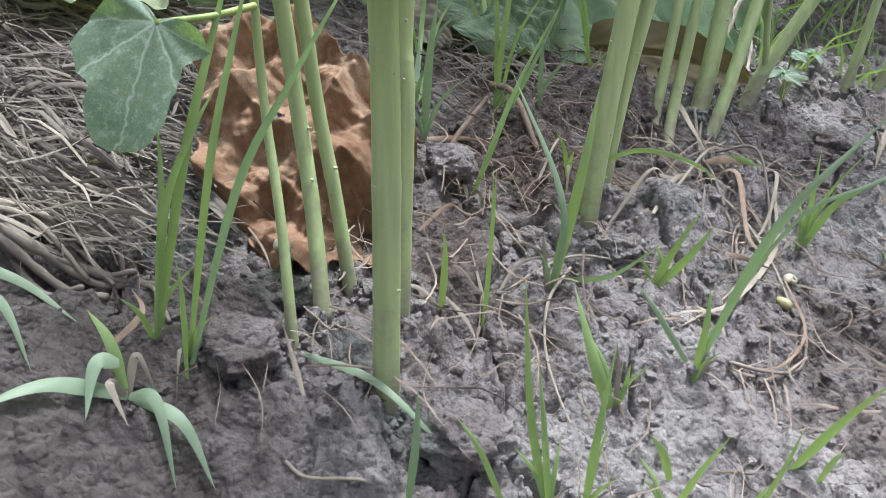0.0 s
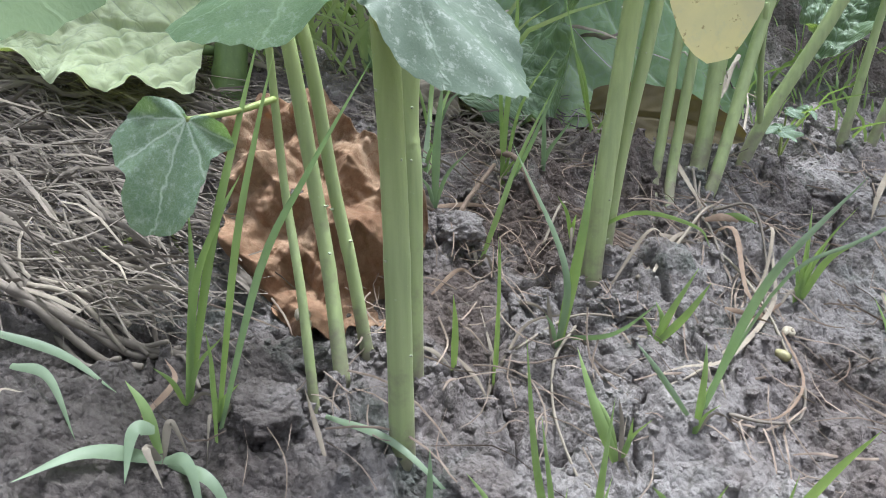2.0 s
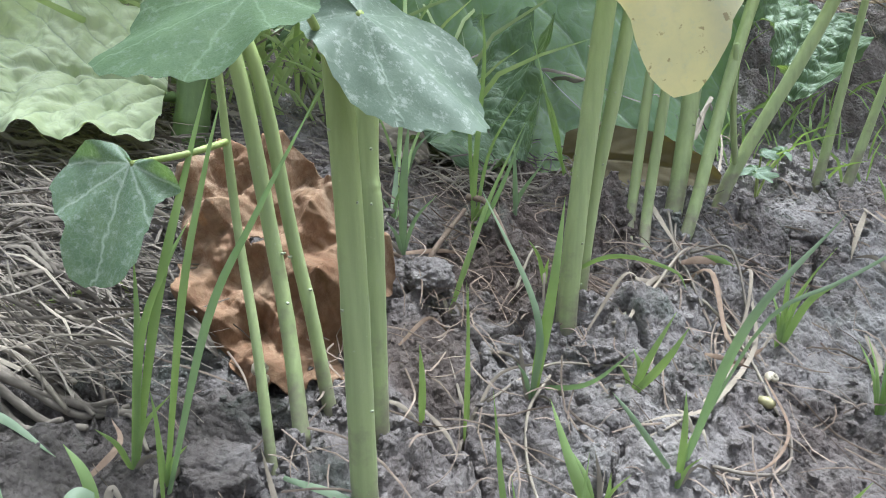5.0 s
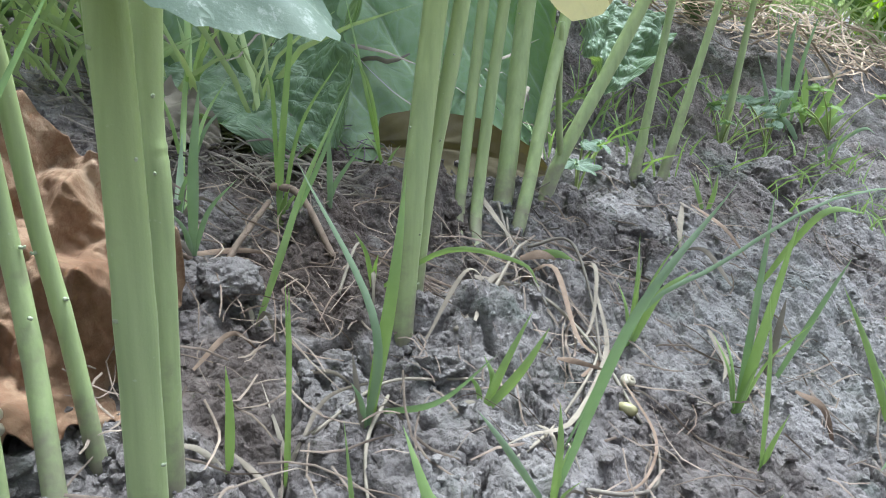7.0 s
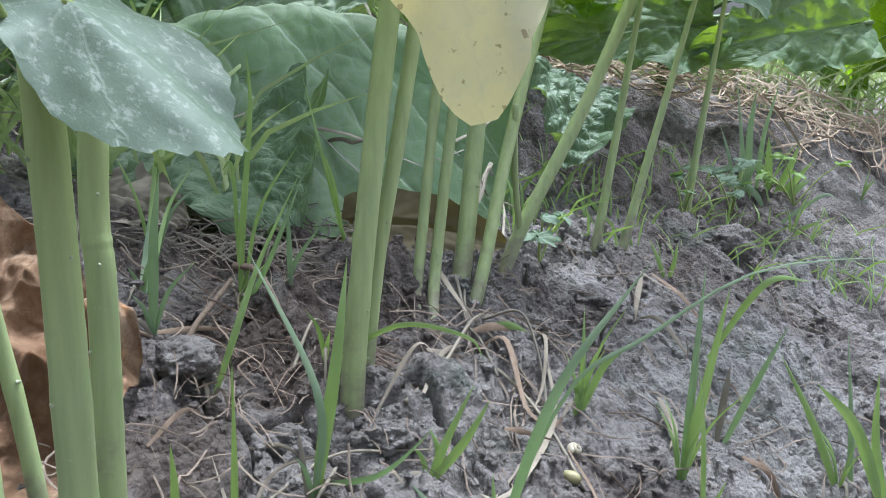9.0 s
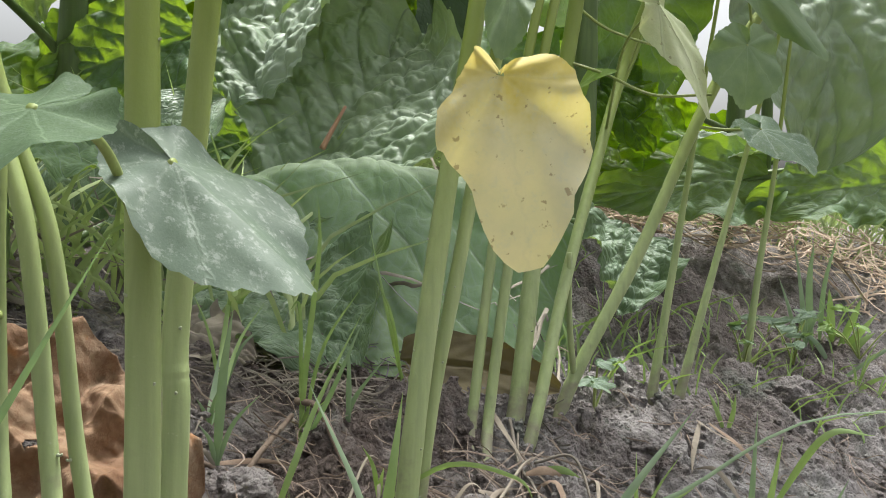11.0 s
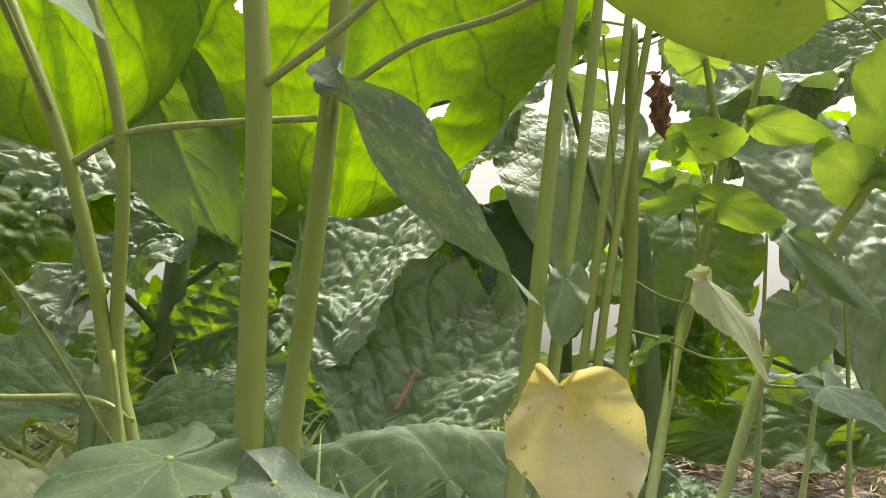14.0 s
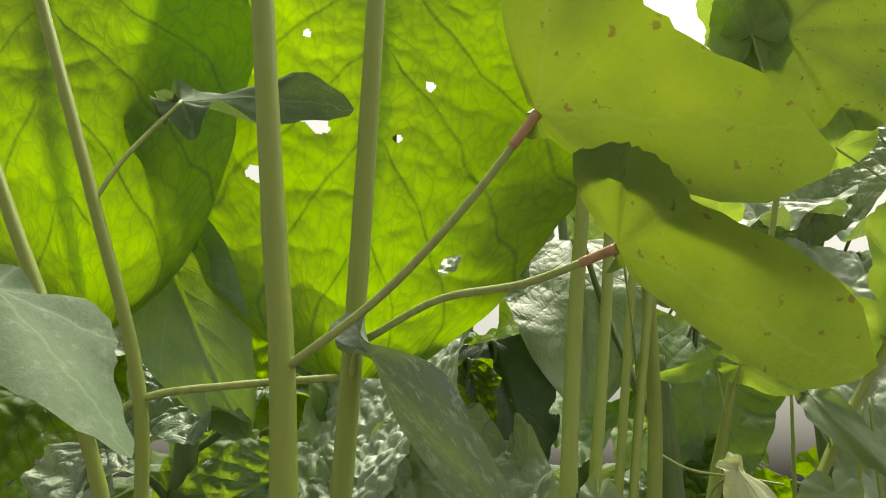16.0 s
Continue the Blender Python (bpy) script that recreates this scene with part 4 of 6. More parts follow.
petiole(forked, [(-0.065, 0.42, 0.356), (-0.055, 0.34, 0.375), (-0.030, 0.27, 0.362)], 0.0015)
part("withered_flower", broad_leaf((0.338, 0.775, 0.552), (0.352, 0.785, 0.487), (0.3, -0.9, 0.1), 0.026, arch=0.2, fold=0.3, blister=0.003, cells=30.0, ruffle=0.35, lobes=0.5, twist=1.6,
                                  eaten=0.5, nu=60, nv=40, seed=4), BARK, weedy, "shrivelled brown flower remains")
petiole(weedy, [(0.380, 0.744, 0.55), (0.36, 0.76, 0.56), (0.346, 0.775, 0.55)], 0.0012)
petiole(thick, [(0.282, 0.69, 0.292), (0.31, 0.68, 0.283), (0.34, 0.66, 0.268), (0.38, 0.65, 0.27)], 0.0012)

# ---- broad-leaved plants behind ----


def broad_plant(label, foot, height, radius, lean_to, leaves):
    """A plant with a stout stalk; each leaf has its base, tip, facing, width, shape settings and material."""
    root = thing("broadleaf_plant", on_ground(*foot, -0.005), label, "plant", "broad-leaved plants")
    f = on_ground(*foot, -0.01)
    top = f + Vector((lean_to[0], lean_to[1], height))
    part("stalk", tube([f, f.lerp(top, 0.4) + Vector((0.01, 0, 0)), top], radius, radius * 0.7, 40, 14, (0.25, 0.5, 0.75), seed=3, wobble=0.02), STALK, root)
    for k, (b, t, nrm, w, kw, mat) in enumerate(leaves):
        b, t = Vector(b), Vector(t)
        lf = part("leaf", broad_leaf(b, t, nrm, w, seed=k + int(foot[0] * 100), **kw), mat, root)
        h = min(max((b.z - f.z) / height, 0.05), 0.95)
        s = f.lerp(top, h * 0.75)
        part("petiole", tube([s, s.lerp(b, 0.5) + Vector((0, 0.03, 0.0)), b, b.lerp(t, 0.15)], 0.005, 0.003, 24, 8), STALK, root)
    return root


BITES = ((0.665, -0.76, 0.020), (0.625, -0.74, 0.015), (0.585, -0.25, 0.013), (0.685, -0.52, 0.010), (0.50, 0.22, 0.005), (0.60, 0.10, 0.004), (0.44, -0.35, 0.005), (0.80, 0.55, 0.010))
SMOOTH = dict(blister=0.0016, cells=7.0, ruffle=0.02, lobes=0.04)
PUCKER = dict(blister=0.0055, cells=11.0, ruffle=0.07, lobes=0.16)
BOLD = dict(blister=0.0065, cells=10.0, ruffle=0.08, lobes=0.18, nu=150, nv=120)
FINE = dict(blister=0.0062, cells=14.0, ruffle=0.07, lobes=0.16, nu=190, nv=150)
front_plant = broad_plant("large green broad-leaved plant behind mallow stems", (0.10, 1.42), 0.62, 0.016, (-0.06, -0.02), [
    ((-0.05, 0.82, 0.15), (0.33, 0.80, 0.165), (0.0, -0.2, 0.98), 0.37, dict(arch=0.34, fold=0.47, blunt=0.75, nu=180, nv=170, blister=0.0024, cells=7.0, ruffle=0.012, lobes=0.05, rib=0.004), BROAD),
    ((0.06, 0.76, 0.11), (0.13, 0.645, 0.062), (0.0, -0.8, 0.6), 0.17, dict(arch=0.2, blister=0.005, cells=12.0, ruffle=0.09, lobes=0.3), BROAD_GREY),
    ((0.060, 0.92, 0.150), (0.212, 1.04, 0.362), (-0.25, -0.70, 0.66), 0.30, dict(arch=0.10, fold=-0.08, blister=0.0062, cells=12.0, ruffle=0.03, lobes=0.06, rib=0.006, blunt=0.8, nu=170, nv=150), BROAD_HALF_LIT),
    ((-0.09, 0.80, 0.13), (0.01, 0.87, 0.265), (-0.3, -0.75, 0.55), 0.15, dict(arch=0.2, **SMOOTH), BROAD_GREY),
    ((-0.015, 1.02, 0.25), (0.285, 1.13, 0.695), (-0.45, -0.55, 0.72), 0.24, dict(arch=0.10, blunt=0.75, twist=0.2, **FINE), BROAD_SKYLIT),
    ((0.15, 1.30, 0.42), (0.27, 1.14, 0.33), (0.1, -0.8, 0.3), 0.18, dict(arch=0.1, eaten=0.6, **PUCKER), BROAD),
    ((0.08, 0.80, 1.03), (0.03, 0.87, 0.42), (0.1, -0.88, -0.2), 0.47, dict(blunt=0.95, arch=0.08, blister=0.0022, cells=6.0, ruffle=0.04, lobes=0.10, nu=280, nv=230, bites=BITES), BROAD_GLOW),
    ((0.20, 1.12, 0.50), (0.245, 1.08, 0.315), (0.1, -0.9, 0.1), 0.14, dict(arch=0.15, eaten=0.6, holes=0.2, **SMOOTH), BROAD_SHADED),
    ((0.165, 1.09, 0.47), (0.185, 1.08, 0.36), (0.1, -0.9, 0.1), 0.07, dict(arch=0.15, eaten=0.9, **PUCKER), BROAD_GLOW),
    ((0.22, 0.92, 1.07), (0.275, 0.95, 0.69), (0.1, -0.9, -0.2), 0.20, dict(arch=0.1, holes=0.1, **PUCKER), BROAD_GLOW),
    ((0.40, 0.88, 0.16), (0.37, 0.79, 0.08), (0.2, -0.8, 0.6), 0.11, dict(arch=0.3, **PUCKER), BROAD_GREY)])
broad_plant("dark-stalked broad-leaved plant behind the leaning stems", (0.385, 1.0), 0.34, 0.017, (0.012, 0.03), [
    ((0.31, 1.11, 0.73), (0.195, 1.02, 0.525), (-0.1, -0.55, 0.8), 0.14, dict(arch=0.3, **BOLD), BROAD_SKYLIT),
    ((0.335, 1.17, 0.66), (0.322, 1.10, 0.40), (-0.1, -0.8, 0.5), 0.22, dict(arch=0.2, **SMOOTH), BROAD_HALF_LIT),
    ((0.50, 1.17, 0.54), (0.466, 1.10, 0.28), (0.05, -0.9, 0.35), 0.21, dict(arch=0.15, blister=0.003, cells=7.0, ruffle=0.03, lobes=0.06), BROAD),
    ((0.42, 1.12, 0.36), (0.50, 1.06, 0.24), (0.1, -0.9, 0.2), 0.12, dict(arch=0.1, holes=0.2, **PUCKER), BROAD_GLOW)])
part("midrib", tube([(0.100, 0.925, 0.224), (0.111, 0.93, 0.247), (0.122, 0.935, 0.269)], 0.0032, 0.0016, 14, 8, wobble=0.05), PINK, front_plant, "pinkish bare midrib of a broad leaf")
broad_plant("large green broad-leaved plant with drooping puckered leaves", (-0.15, 0.92), 0.85, 0.014, (0.012, 0.0), [
    ((-0.055, 0.86, 0.405), (-0.20, 0.82, 0.30), (0.0, -0.65, 0.75), 0.13, dict(arch=0.35, **BOLD), BROAD_GREY),
    ((-0.185, 0.82, 0.345), (-0.215, 0.80, 0.245), (-0.1, -0.7, 0.65), 0.085, dict(arch=0.3, **PUCKER), BROAD_HALF_LIT),
    ((-0.03, 0.95, 0.33), (-0.17, 0.92, 0.265), (0.1, -0.9, 0.1), 0.10, dict(arch=0.2, eaten=0.5, holes=0.2, **PUCKER), BROAD),
    ((-0.08, 0.96, 0.26), (0.03, 0.94, 0.215), (0.1, -0.9, 0.1), 0.10, dict(arch=0.2, eaten=0.7, holes=0.3, **PUCKER), BROAD),
    ((-0.07, 0.98, 0.34), (-0.18, 0.94, 0.22), (0.1, -0.9, 0.2), 0.14, dict(arch=0.2, **PUCKER), BROAD),
    ((-0.30, 0.72, 0.98), (-0.20, 0.77, 0.445), (0.2, -0.92, -0.2), 0.36, dict(blunt=1.1, arch=0.1, blister=0.0022, cells=6.0, ruffle=0.03, lobes=0.06, nu=180, nv=140), BROAD_GLOW),
    ((-0.16, 0.81, 0.55), (-0.055, 0.80, 0.355), (0.1, -0.9, -0.2), 0.12, dict(arch=0.1, **SMOOTH), BROAD),
    ((-0.30, 1.0, 0.48), (-0.36, 0.90, 0.22), (0.1, -0.8, 0.5), 0.28, dict(arch=0.2, holes=0.2, **PUCKER), BROAD_GLOW),
    ((-0.20, 1.1, 0.34), (-0.12, 0.98, 0.16), (0.1, -0.9, 0.2), 0.26, dict(arch=0.2, **PUCKER), BROAD)])
broad_plant("short dark green stalk with small puckered leaves", (-0.105, 0.60), 0.17, 0.0135, (-0.012, 0.06), [
    ((-0.115, 0.61, 0.120), (-0.265, 0.585, 0.130), (0.05, -0.65, 0.78), 0.13, dict(arch=0.3, **PUCKER), BROAD_LIME),
    ((-0.10, 0.68, 0.21), (0.02, 0.66, 0.165), (0.1, -0.6, 0.8), 0.10, dict(arch=0.3, **PUCKER), BROAD),
    ((-0.14, 0.70, 0.22), (-0.32, 0.72, 0.20), (0.1, -0.6, 0.8), 0.10, dict(arch=0.3, **PUCKER), BROAD)])
broad_plant("large green broad-leaved plant with arching puckered leaves", (0.72, 1.28), 0.62, 0.016, (0.0, 0.02), [
    ((0.675, 1.03, 0.60), (0.64, 0.93, 0.23), (-0.15, -0.75, 0.6), 0.33, dict(arch=0.3, blister=0.006, cells=9.0, ruffle=0.05, lobes=0.08, rib=0.006, nu=150, nv=130), BROAD_HALF_LIT),
    ((0.76, 1.15, 0.88), (0.64, 1.08, 0.62), (-0.1, -0.8, 0.4), 0.20, dict(arch=0.3, **FINE), BROAD_HALF_LIT),
    ((0.76, 0.92, 1.0), (0.55, 0.95, 0.80), (0.0, -0.85, -0.3), 0.24, dict(arch=0.2, **PUCKER), BROAD_GLOW),
    ((0.90, 1.19, 0.262), (0.47, 1.17, 0.222), (0.0, -0.45, 0.9), 0.10, dict(arch=0.12, **PUCKER), BROAD_SKYLIT),
    ((0.94, 1.13, 0.240), (0.66, 1.11, 0.185), (0.05, -0.9, 0.35), 0.14, dict(arch=0.15, blister=0.005, cells=9.0, ruffle=0.12, lobes=0.3), BROAD),
    ((0.71, 1.14, 0.228), (0.43, 1.12, 0.178), (0.0, -0.88, 0.4), 0.12, dict(arch=0.12, blister=0.005, cells=9.0, ruffle=0.12, lobes=0.3), BROAD),
    ((0.55, 1.20, 0.36), (0.40, 1.10, 0.22), (0.1, -0.9, 0.2), 0.20, dict(arch=0.1, **PUCKER), BROAD_GLOW),
    ((0.62, 1.15, 0.74), (0.43, 1.0, 0.60), (0.1, -0.7, 0.55), 0.26, dict(arch=0.3, **PUCKER), BROAD_HALF_LIT)])


broad_plant("broad-leaved plant close behind with glowing thin leaves", (0.02, 1.30), 0.80, 0.015, (-0.03, 0.02), [
    ((-0.22, 1.15, 0.72), (-0.10, 1.08, 0.42), (0.1, -0.9, -0.1), 0.24, dict(blunt=0.9, arch=0.1, **PUCKER), BROAD_GLOW),
    ((0.10, 1.20, 0.62), (0.00, 1.12, 0.36), (0.1, -0.85, 0.3), 0.22, dict(arch=0.2, **PUCKER), BROAD),
    ((-0.28, 1.05, 0.55), (-0.34, 0.98, 0.36), (0.1, -0.7, 0.6), 0.20, dict(arch=0.3, **BOLD), BROAD_HALF_LIT),
    ((0.60, 1.22, 0.86), (0.56, 1.14, 0.55), (0.0, -0.85, 0.3), 0.24, dict(arch=0.2, **FINE), BROAD_HALF_LIT)])


def far_plant(x, y, seed):
    """A whole broad-leaved plant of random leaves, for the rows further off."""
    rnd = random.Random(seed)
    z = base_z(x, y)
    leaves = []
    for k in range(9):
        a = rnd.uniform(0, 6.28)
        h = z + rnd.uniform(0.15, 0.85)
        r0, r1 = rnd.uniform(0.04, 0.10), rnd.uniform(0.22, 0.36)
        b = (x + r0 * math.cos(a), y + r0 * math.sin(a), h)
        t = (x + r1 * math.cos(a), y + r1 * math.sin(a), h - rnd.uniform(-0.05, 0.22))
        mat = (BROAD, BROAD_GREY, BROAD_GLOW)[k % 3]
        leaves.append((b, t, (rnd.uniform(-0.3, 0.3), -0.45, 0.7), rnd.uniform(0.2, 0.34), dict(arch=0.35, nu=54, nv=44, **PUCKER), mat))
    return broad_plant("broad-leaved green plant in the row behind", (x, y), 0.75, 0.014, (rnd.uniform(-0.05, 0.05), 0.03), leaves)


for k, (x, y) in enumerate(((-0.75, 1.25), (-0.30, 1.62), (0.05, 1.75), (0.42, 1.62), (1.05, 1.75), (1.35, 1.35), (-0.95, 1.9), (0.75, 2.1), (-0.45, 2.3))):
    far_plant(x, y, 60 + k)

# ---- dead leaf and shells ----


def dead_leaf_mesh(top, bottom, facing, wide, seed=1):
    """A big withered leaf, crumpled into sharp folds, with a hole and curled edges."""
    m = axes(top, bottom, facing)
    length = (Vector(bottom) - Vector(top)).length
    nu, nv = 190, 150
    U, V = np.meshgrid(np.linspace(0, 1, nu), np.linspace(-1, 1, nv), indexing="ij")
    half = 0.5 * wide * np.interp(U, (0, 0.12, 0.4, 0.62, 0.8, 1.0), (0.35, 0.62, 0.95, 1.0, 0.72, 0.42))
    half = half * (1 + 0.22 * value_noise(U * 6 + np.sign(V) * 5, V * 0.2, seed) + 0.16 * value_noise(U * 19 + np.sign(V) * 7, V * 0.2, seed + 1))
    X, Y = U * length * (1 + 0.05 * value_noise(U * 2, V * 5, 3)), V * half
    wx, wy = X + 0.01 * value_noise(X * 60, Y * 60, 7), Y + 0.01 * value_noise(X * 60, Y * 60, 8)
    Z = 0.022 * (1 - V ** 2) * np.sin(np.pi * np.clip(U, 0, 1)) + 0.016 * value_noise(X * 20, Y * 20, seed + 2)
    rnd = random.Random(seed)
    for k in range(11):
        a, f = rnd.uniform(0, 3.14), rnd.uniform(12, 45)
        w = X * math.cos(a) + Y * math.sin(a) + 0.012 * value_noise(X * 35, Y * 35, 60 + k)
        tri = np.abs((w * f + rnd.random()) % 1.0 - 0.5)
        Z = Z + 0.8 / f * tri * np.clip(0.5 + 2.2 * value_noise(X * 18 + k, Y * 18, 80 + k), 0, 1)
    for k in range(12):
        a, f = rnd.uniform(0, 3.14), rnd.uniform(70, 210)
        w = X * math.cos(a) + Y * math.sin(a) + 0.008 * value_noise(X * 60, Y * 60, 160 + k)
        tri = np.abs((w * f + rnd.random()) % 1.0 - 0.5)
        Z = Z + 0.27 / f * tri * np.clip(0.2 + 2.6 * value_noise(X * 30 + k, Y * 30, 180 + k), 0, 1)
    Z = Z - Z.mean()
    Z = Z + 0.0022 * value_noise(X * 260, Y * 260, 5) - 0.018 * np.abs(V) ** 4 * (0.4 + value_noise(U * 8, V, 9))
    P = np.stack([X, Y, Z], -1).reshape(-1, 3) @ np.array(m.to_3x3()).T + np.array(m.translation)
    idx = np.arange(nu * nv).reshape(nu, nv)
    F = np.stack([idx[:-1, :-1], idx[1:, :-1], idx[1:, 1:], idx[:-1, 1:]], -1).reshape(-1, 4)
    hole = np.hypot((X - 0.42 * length), (Y + 0.008)) < 0.0032 * (1 + value_noise(U * 90, V * 50, 2))
    return mesh_from("dead_leaf", P, F[~hole[:-1, :-1].ravel()].tolist(), np.stack([U, V * 0.5], -1).reshape(-1, 2))


dead = part("dead_leaf", dead_leaf_mesh((-0.032, 0.502, 0.114), (0.020, 0.408, 0.010), (0.05, -0.74, 0.62), 0.112), DEADLEAF)
dead.modifiers.new("thickness", "SOLIDIFY").thickness = 0.0006
tagged(dead, "large crumpled brown dead leaf leaning among mallow stems", "dead leaf")
scrap = part("dead_leaf", broad_leaf((-0.050, 0.425, 0.040), (-0.028, 0.41, 0.025), (0.2, -0.6, 0.8), 0.008, arch=0.3, nu=20, nv=14, blister=0.001, cells=9), STRAW)
tagged(scrap, "small pale dry leaf scrap on the mud", "dead leaf")
brown = part("dead_leaf", broad_leaf((0.165, 0.675, 0.062), (0.285, 0.665, 0.045), (0.0, -0.8, 0.6), 0.05, arch=0.25, nu=50, nv=30, **SMOOTH),
             plain_material("withered_leaf_tan", (0.065, 0.052, 0.028), (0.13, 0.105, 0.05), 40, 0.8, through=0.15, glow=(0.4, 0.3, 0.05), vary=0.0))
tagged(brown, "withered tan leaf under the large green leaf", "dead leaf")
brown2 = part("dead_leaf", broad_leaf((0.01, 0.66, 0.083), (0.065, 0.63, 0.066), (0.0, -0.7, 0.7), 0.05, arch=0.3, nu=40, nv=30, **PUCKER), STRAW_PALE)
tagged(brown2, "dry pale leaf lying on straw", "dead leaf")


def shell(at, size, mat, label, stretch=1.0, turn=0.0):
    """A small snail shell: a coiled, swelling tube."""
    verts, faces, sides, n = [], [], 10, 44
    m = Matrix.Translation(at) @ Euler((0.5, turn, turn * 1.7)).to_matrix().to_4x4() @ Matrix.Diagonal((size, size * stretch, size, 1))
    for k in range(n):
        f = k / (n - 1)
        a = f * 2.6 * 2 * math.pi
        big = 0.06 + 0.44 * f ** 1.3
        c = Vector((math.cos(a) * big * 0.62, math.sin(a) * big * 0.62, 0.42 - 0.62 * f))
        for q in range(sides):
            b = 2 * math.pi * q / sides
            verts.append(m @ (c + (Vector((math.cos(a), math.sin(a), 0)) * math.cos(b) + Vector((0, 0, 1)) * math.sin(b)) * big * 0.72))
    for k in range(n - 1):
        for q in range(sides):
            a, b = k * sides + q, k * sides + (q + 1) % sides
            faces.append((a, b, b + sides, a + sides))
    faces.append(tuple(range(sides))[::-1])
    faces.append(tuple((n - 1) * sides + q for q in range(sides)))
    return tagged(part("snail_shell", mesh_from("shell", verts, faces), mat), label, "snail shell", "snail shells")




def on_dead_leaf(x, z, out):
    v = min(dead.data.vertices, key=lambda q: (q.co.x - x) ** 2 + (q.co.z - z) ** 2 + 0.02 * q.co.y ** 2)
    return v.co + Vector((0, -0.75, 0.65)) * out


shell(on_dead_leaf(0.013, 0.050, 0.003), 0.0075, SHELL, "small cream snail shell on a dead leaf", 1.0, 0.4)
shell(on_dead_leaf(0.010, 0.036, 0.0025), 0.0060, SHELL, "small cream snail shell on a dead leaf", 1.0, 1.2)
shell(on_ground(0.262, 0.4525, 0.0025), 0.0085, SHELL_GREEN, "olive yellow snail shell in a soil hollow", 1.25, 0.9)
shell(on_ground(0.270, 0.470, 0.0025), 0.0075, SHELL, "grey cream snail shell on mud", 1.0, 0.2)

# ---- soil clods ----


def clod_mesh(at, size, seed, flat=0.75, fine=3):
    bm = bmesh.new()
    bmesh.ops.create_icosphere(bm, subdivisions=fine, radius=1.0)
    o = Vector((seed * 3.1, seed * 1.7, seed))
    for v in bm.verts:
        d = 1 + 0.35 * noise.noise(v.co * 1.3 + o) + 0.2 * noise.noise(v.co * 3.5 + o) + 0.1 * noise.noise(v.co * 9 + o) + 0.055 * noise.noise(v.co * 19 + o) + 0.03 * noise.noise(v.co * 41 + o)
        v.co = Vector((v.co.x * size[0], v.co.y * size[1], v.co.z * size[2] * flat)) * d + Vector(at)
    me = bpy.data.meshes.new("clod")
    bm.to_mesh(me)
    bm.free()
    return smooth(me)


for k, (x, y, sx, sy, up, label) in enumerate((
        (-0.013, 0.345, 0.019, 0.017, 0.006, "round lump of dry grey mud"),
        (0.000, 0.385, 0.014, 0.012, 0.004, "lump of brown soil"),
        (0.170, 0.475, 0.014, 0.011, 0.000, "lump of brown soil beside a stem"),
        (0.540, 0.775, 0.028, 0.020, 0.006, "flat clod of dry mud"),
        (0.290, 0.605, 0.014, 0.012, 0.004, "small clod of dry mud"),
        (0.070, 0.500, 0.016, 0.014, 0.004, "small clod of brown soil"),
        (0.120, 0.470, 0.011, 0.009, 0.000, "small clod of brown soil"),
        (0.090, 0.330, 0.020, 0.016, 0.002, "flat clod of dry mud"),
        (0.350, 0.650, 0.016, 0.013, 0.003, "small clod of dry mud"))):
    p = on_ground(x, y, up)
    tagged(part("soil_clod", clod_mesh(p, (sx, sy, (sx + sy) / 2), k + 1, fine=5), SOIL), label, "clod", "soil clods")


def scatter_crumbs():
    """Crumbs of soil too small and many to count."""
    rnd = random.Random(5)
    verts, faces = [], []
    ico = bmesh.new()
    bmesh.ops.create_icosphere(ico, subdivisions=1, radius=1.0)
    base = [v.co.copy() for v in ico.verts]
    tris = [[v.index for v in f.verts] for f in ico.faces]
    ico.free()
    spots = [(rnd.uniform(-0.12, 0.62), rnd.uniform(0.30, 0.85)) for _ in range(5000)]
    for fx, fy, wide in FEET:
        for _ in range(34):
            a, d = rnd.uniform(0, 6.28), wide * rnd.uniform(0.7, 2.6)
            spots.append((fx + d * math.cos(a), fy + d * math.sin(a)))
    spots = np.array([q for q in spots if q[1] < 0.72 + 0.5 * q[0]])
    for (x, y), z in zip(spots, ground_height(spots[:, 0], spots[:, 1])):
        r = 0.0008 + 0.0036 * rnd.random() ** 4
        c = Vector((x, y, z + r * 0.3))
        k0 = len(verts)
        for v in base:
            verts.append(c + Vector((v.x * r * rnd.uniform(0.7, 1.3), v.y * r * rnd.uniform(0.7, 1.3), v.z * r * rnd.uniform(0.5, 1.0))))
        faces += [[k0 + i for i in t] for t in tris]
    me = bpy.data.meshes.new("crumbs")
    me.from_pydata([tuple(v) for v in verts], [], faces)
    tagged(part("soil_crumbs", me, SOIL), "loose crumbs of dry soil on the mud", "soil", kind="stuff")


scatter_crumbs()

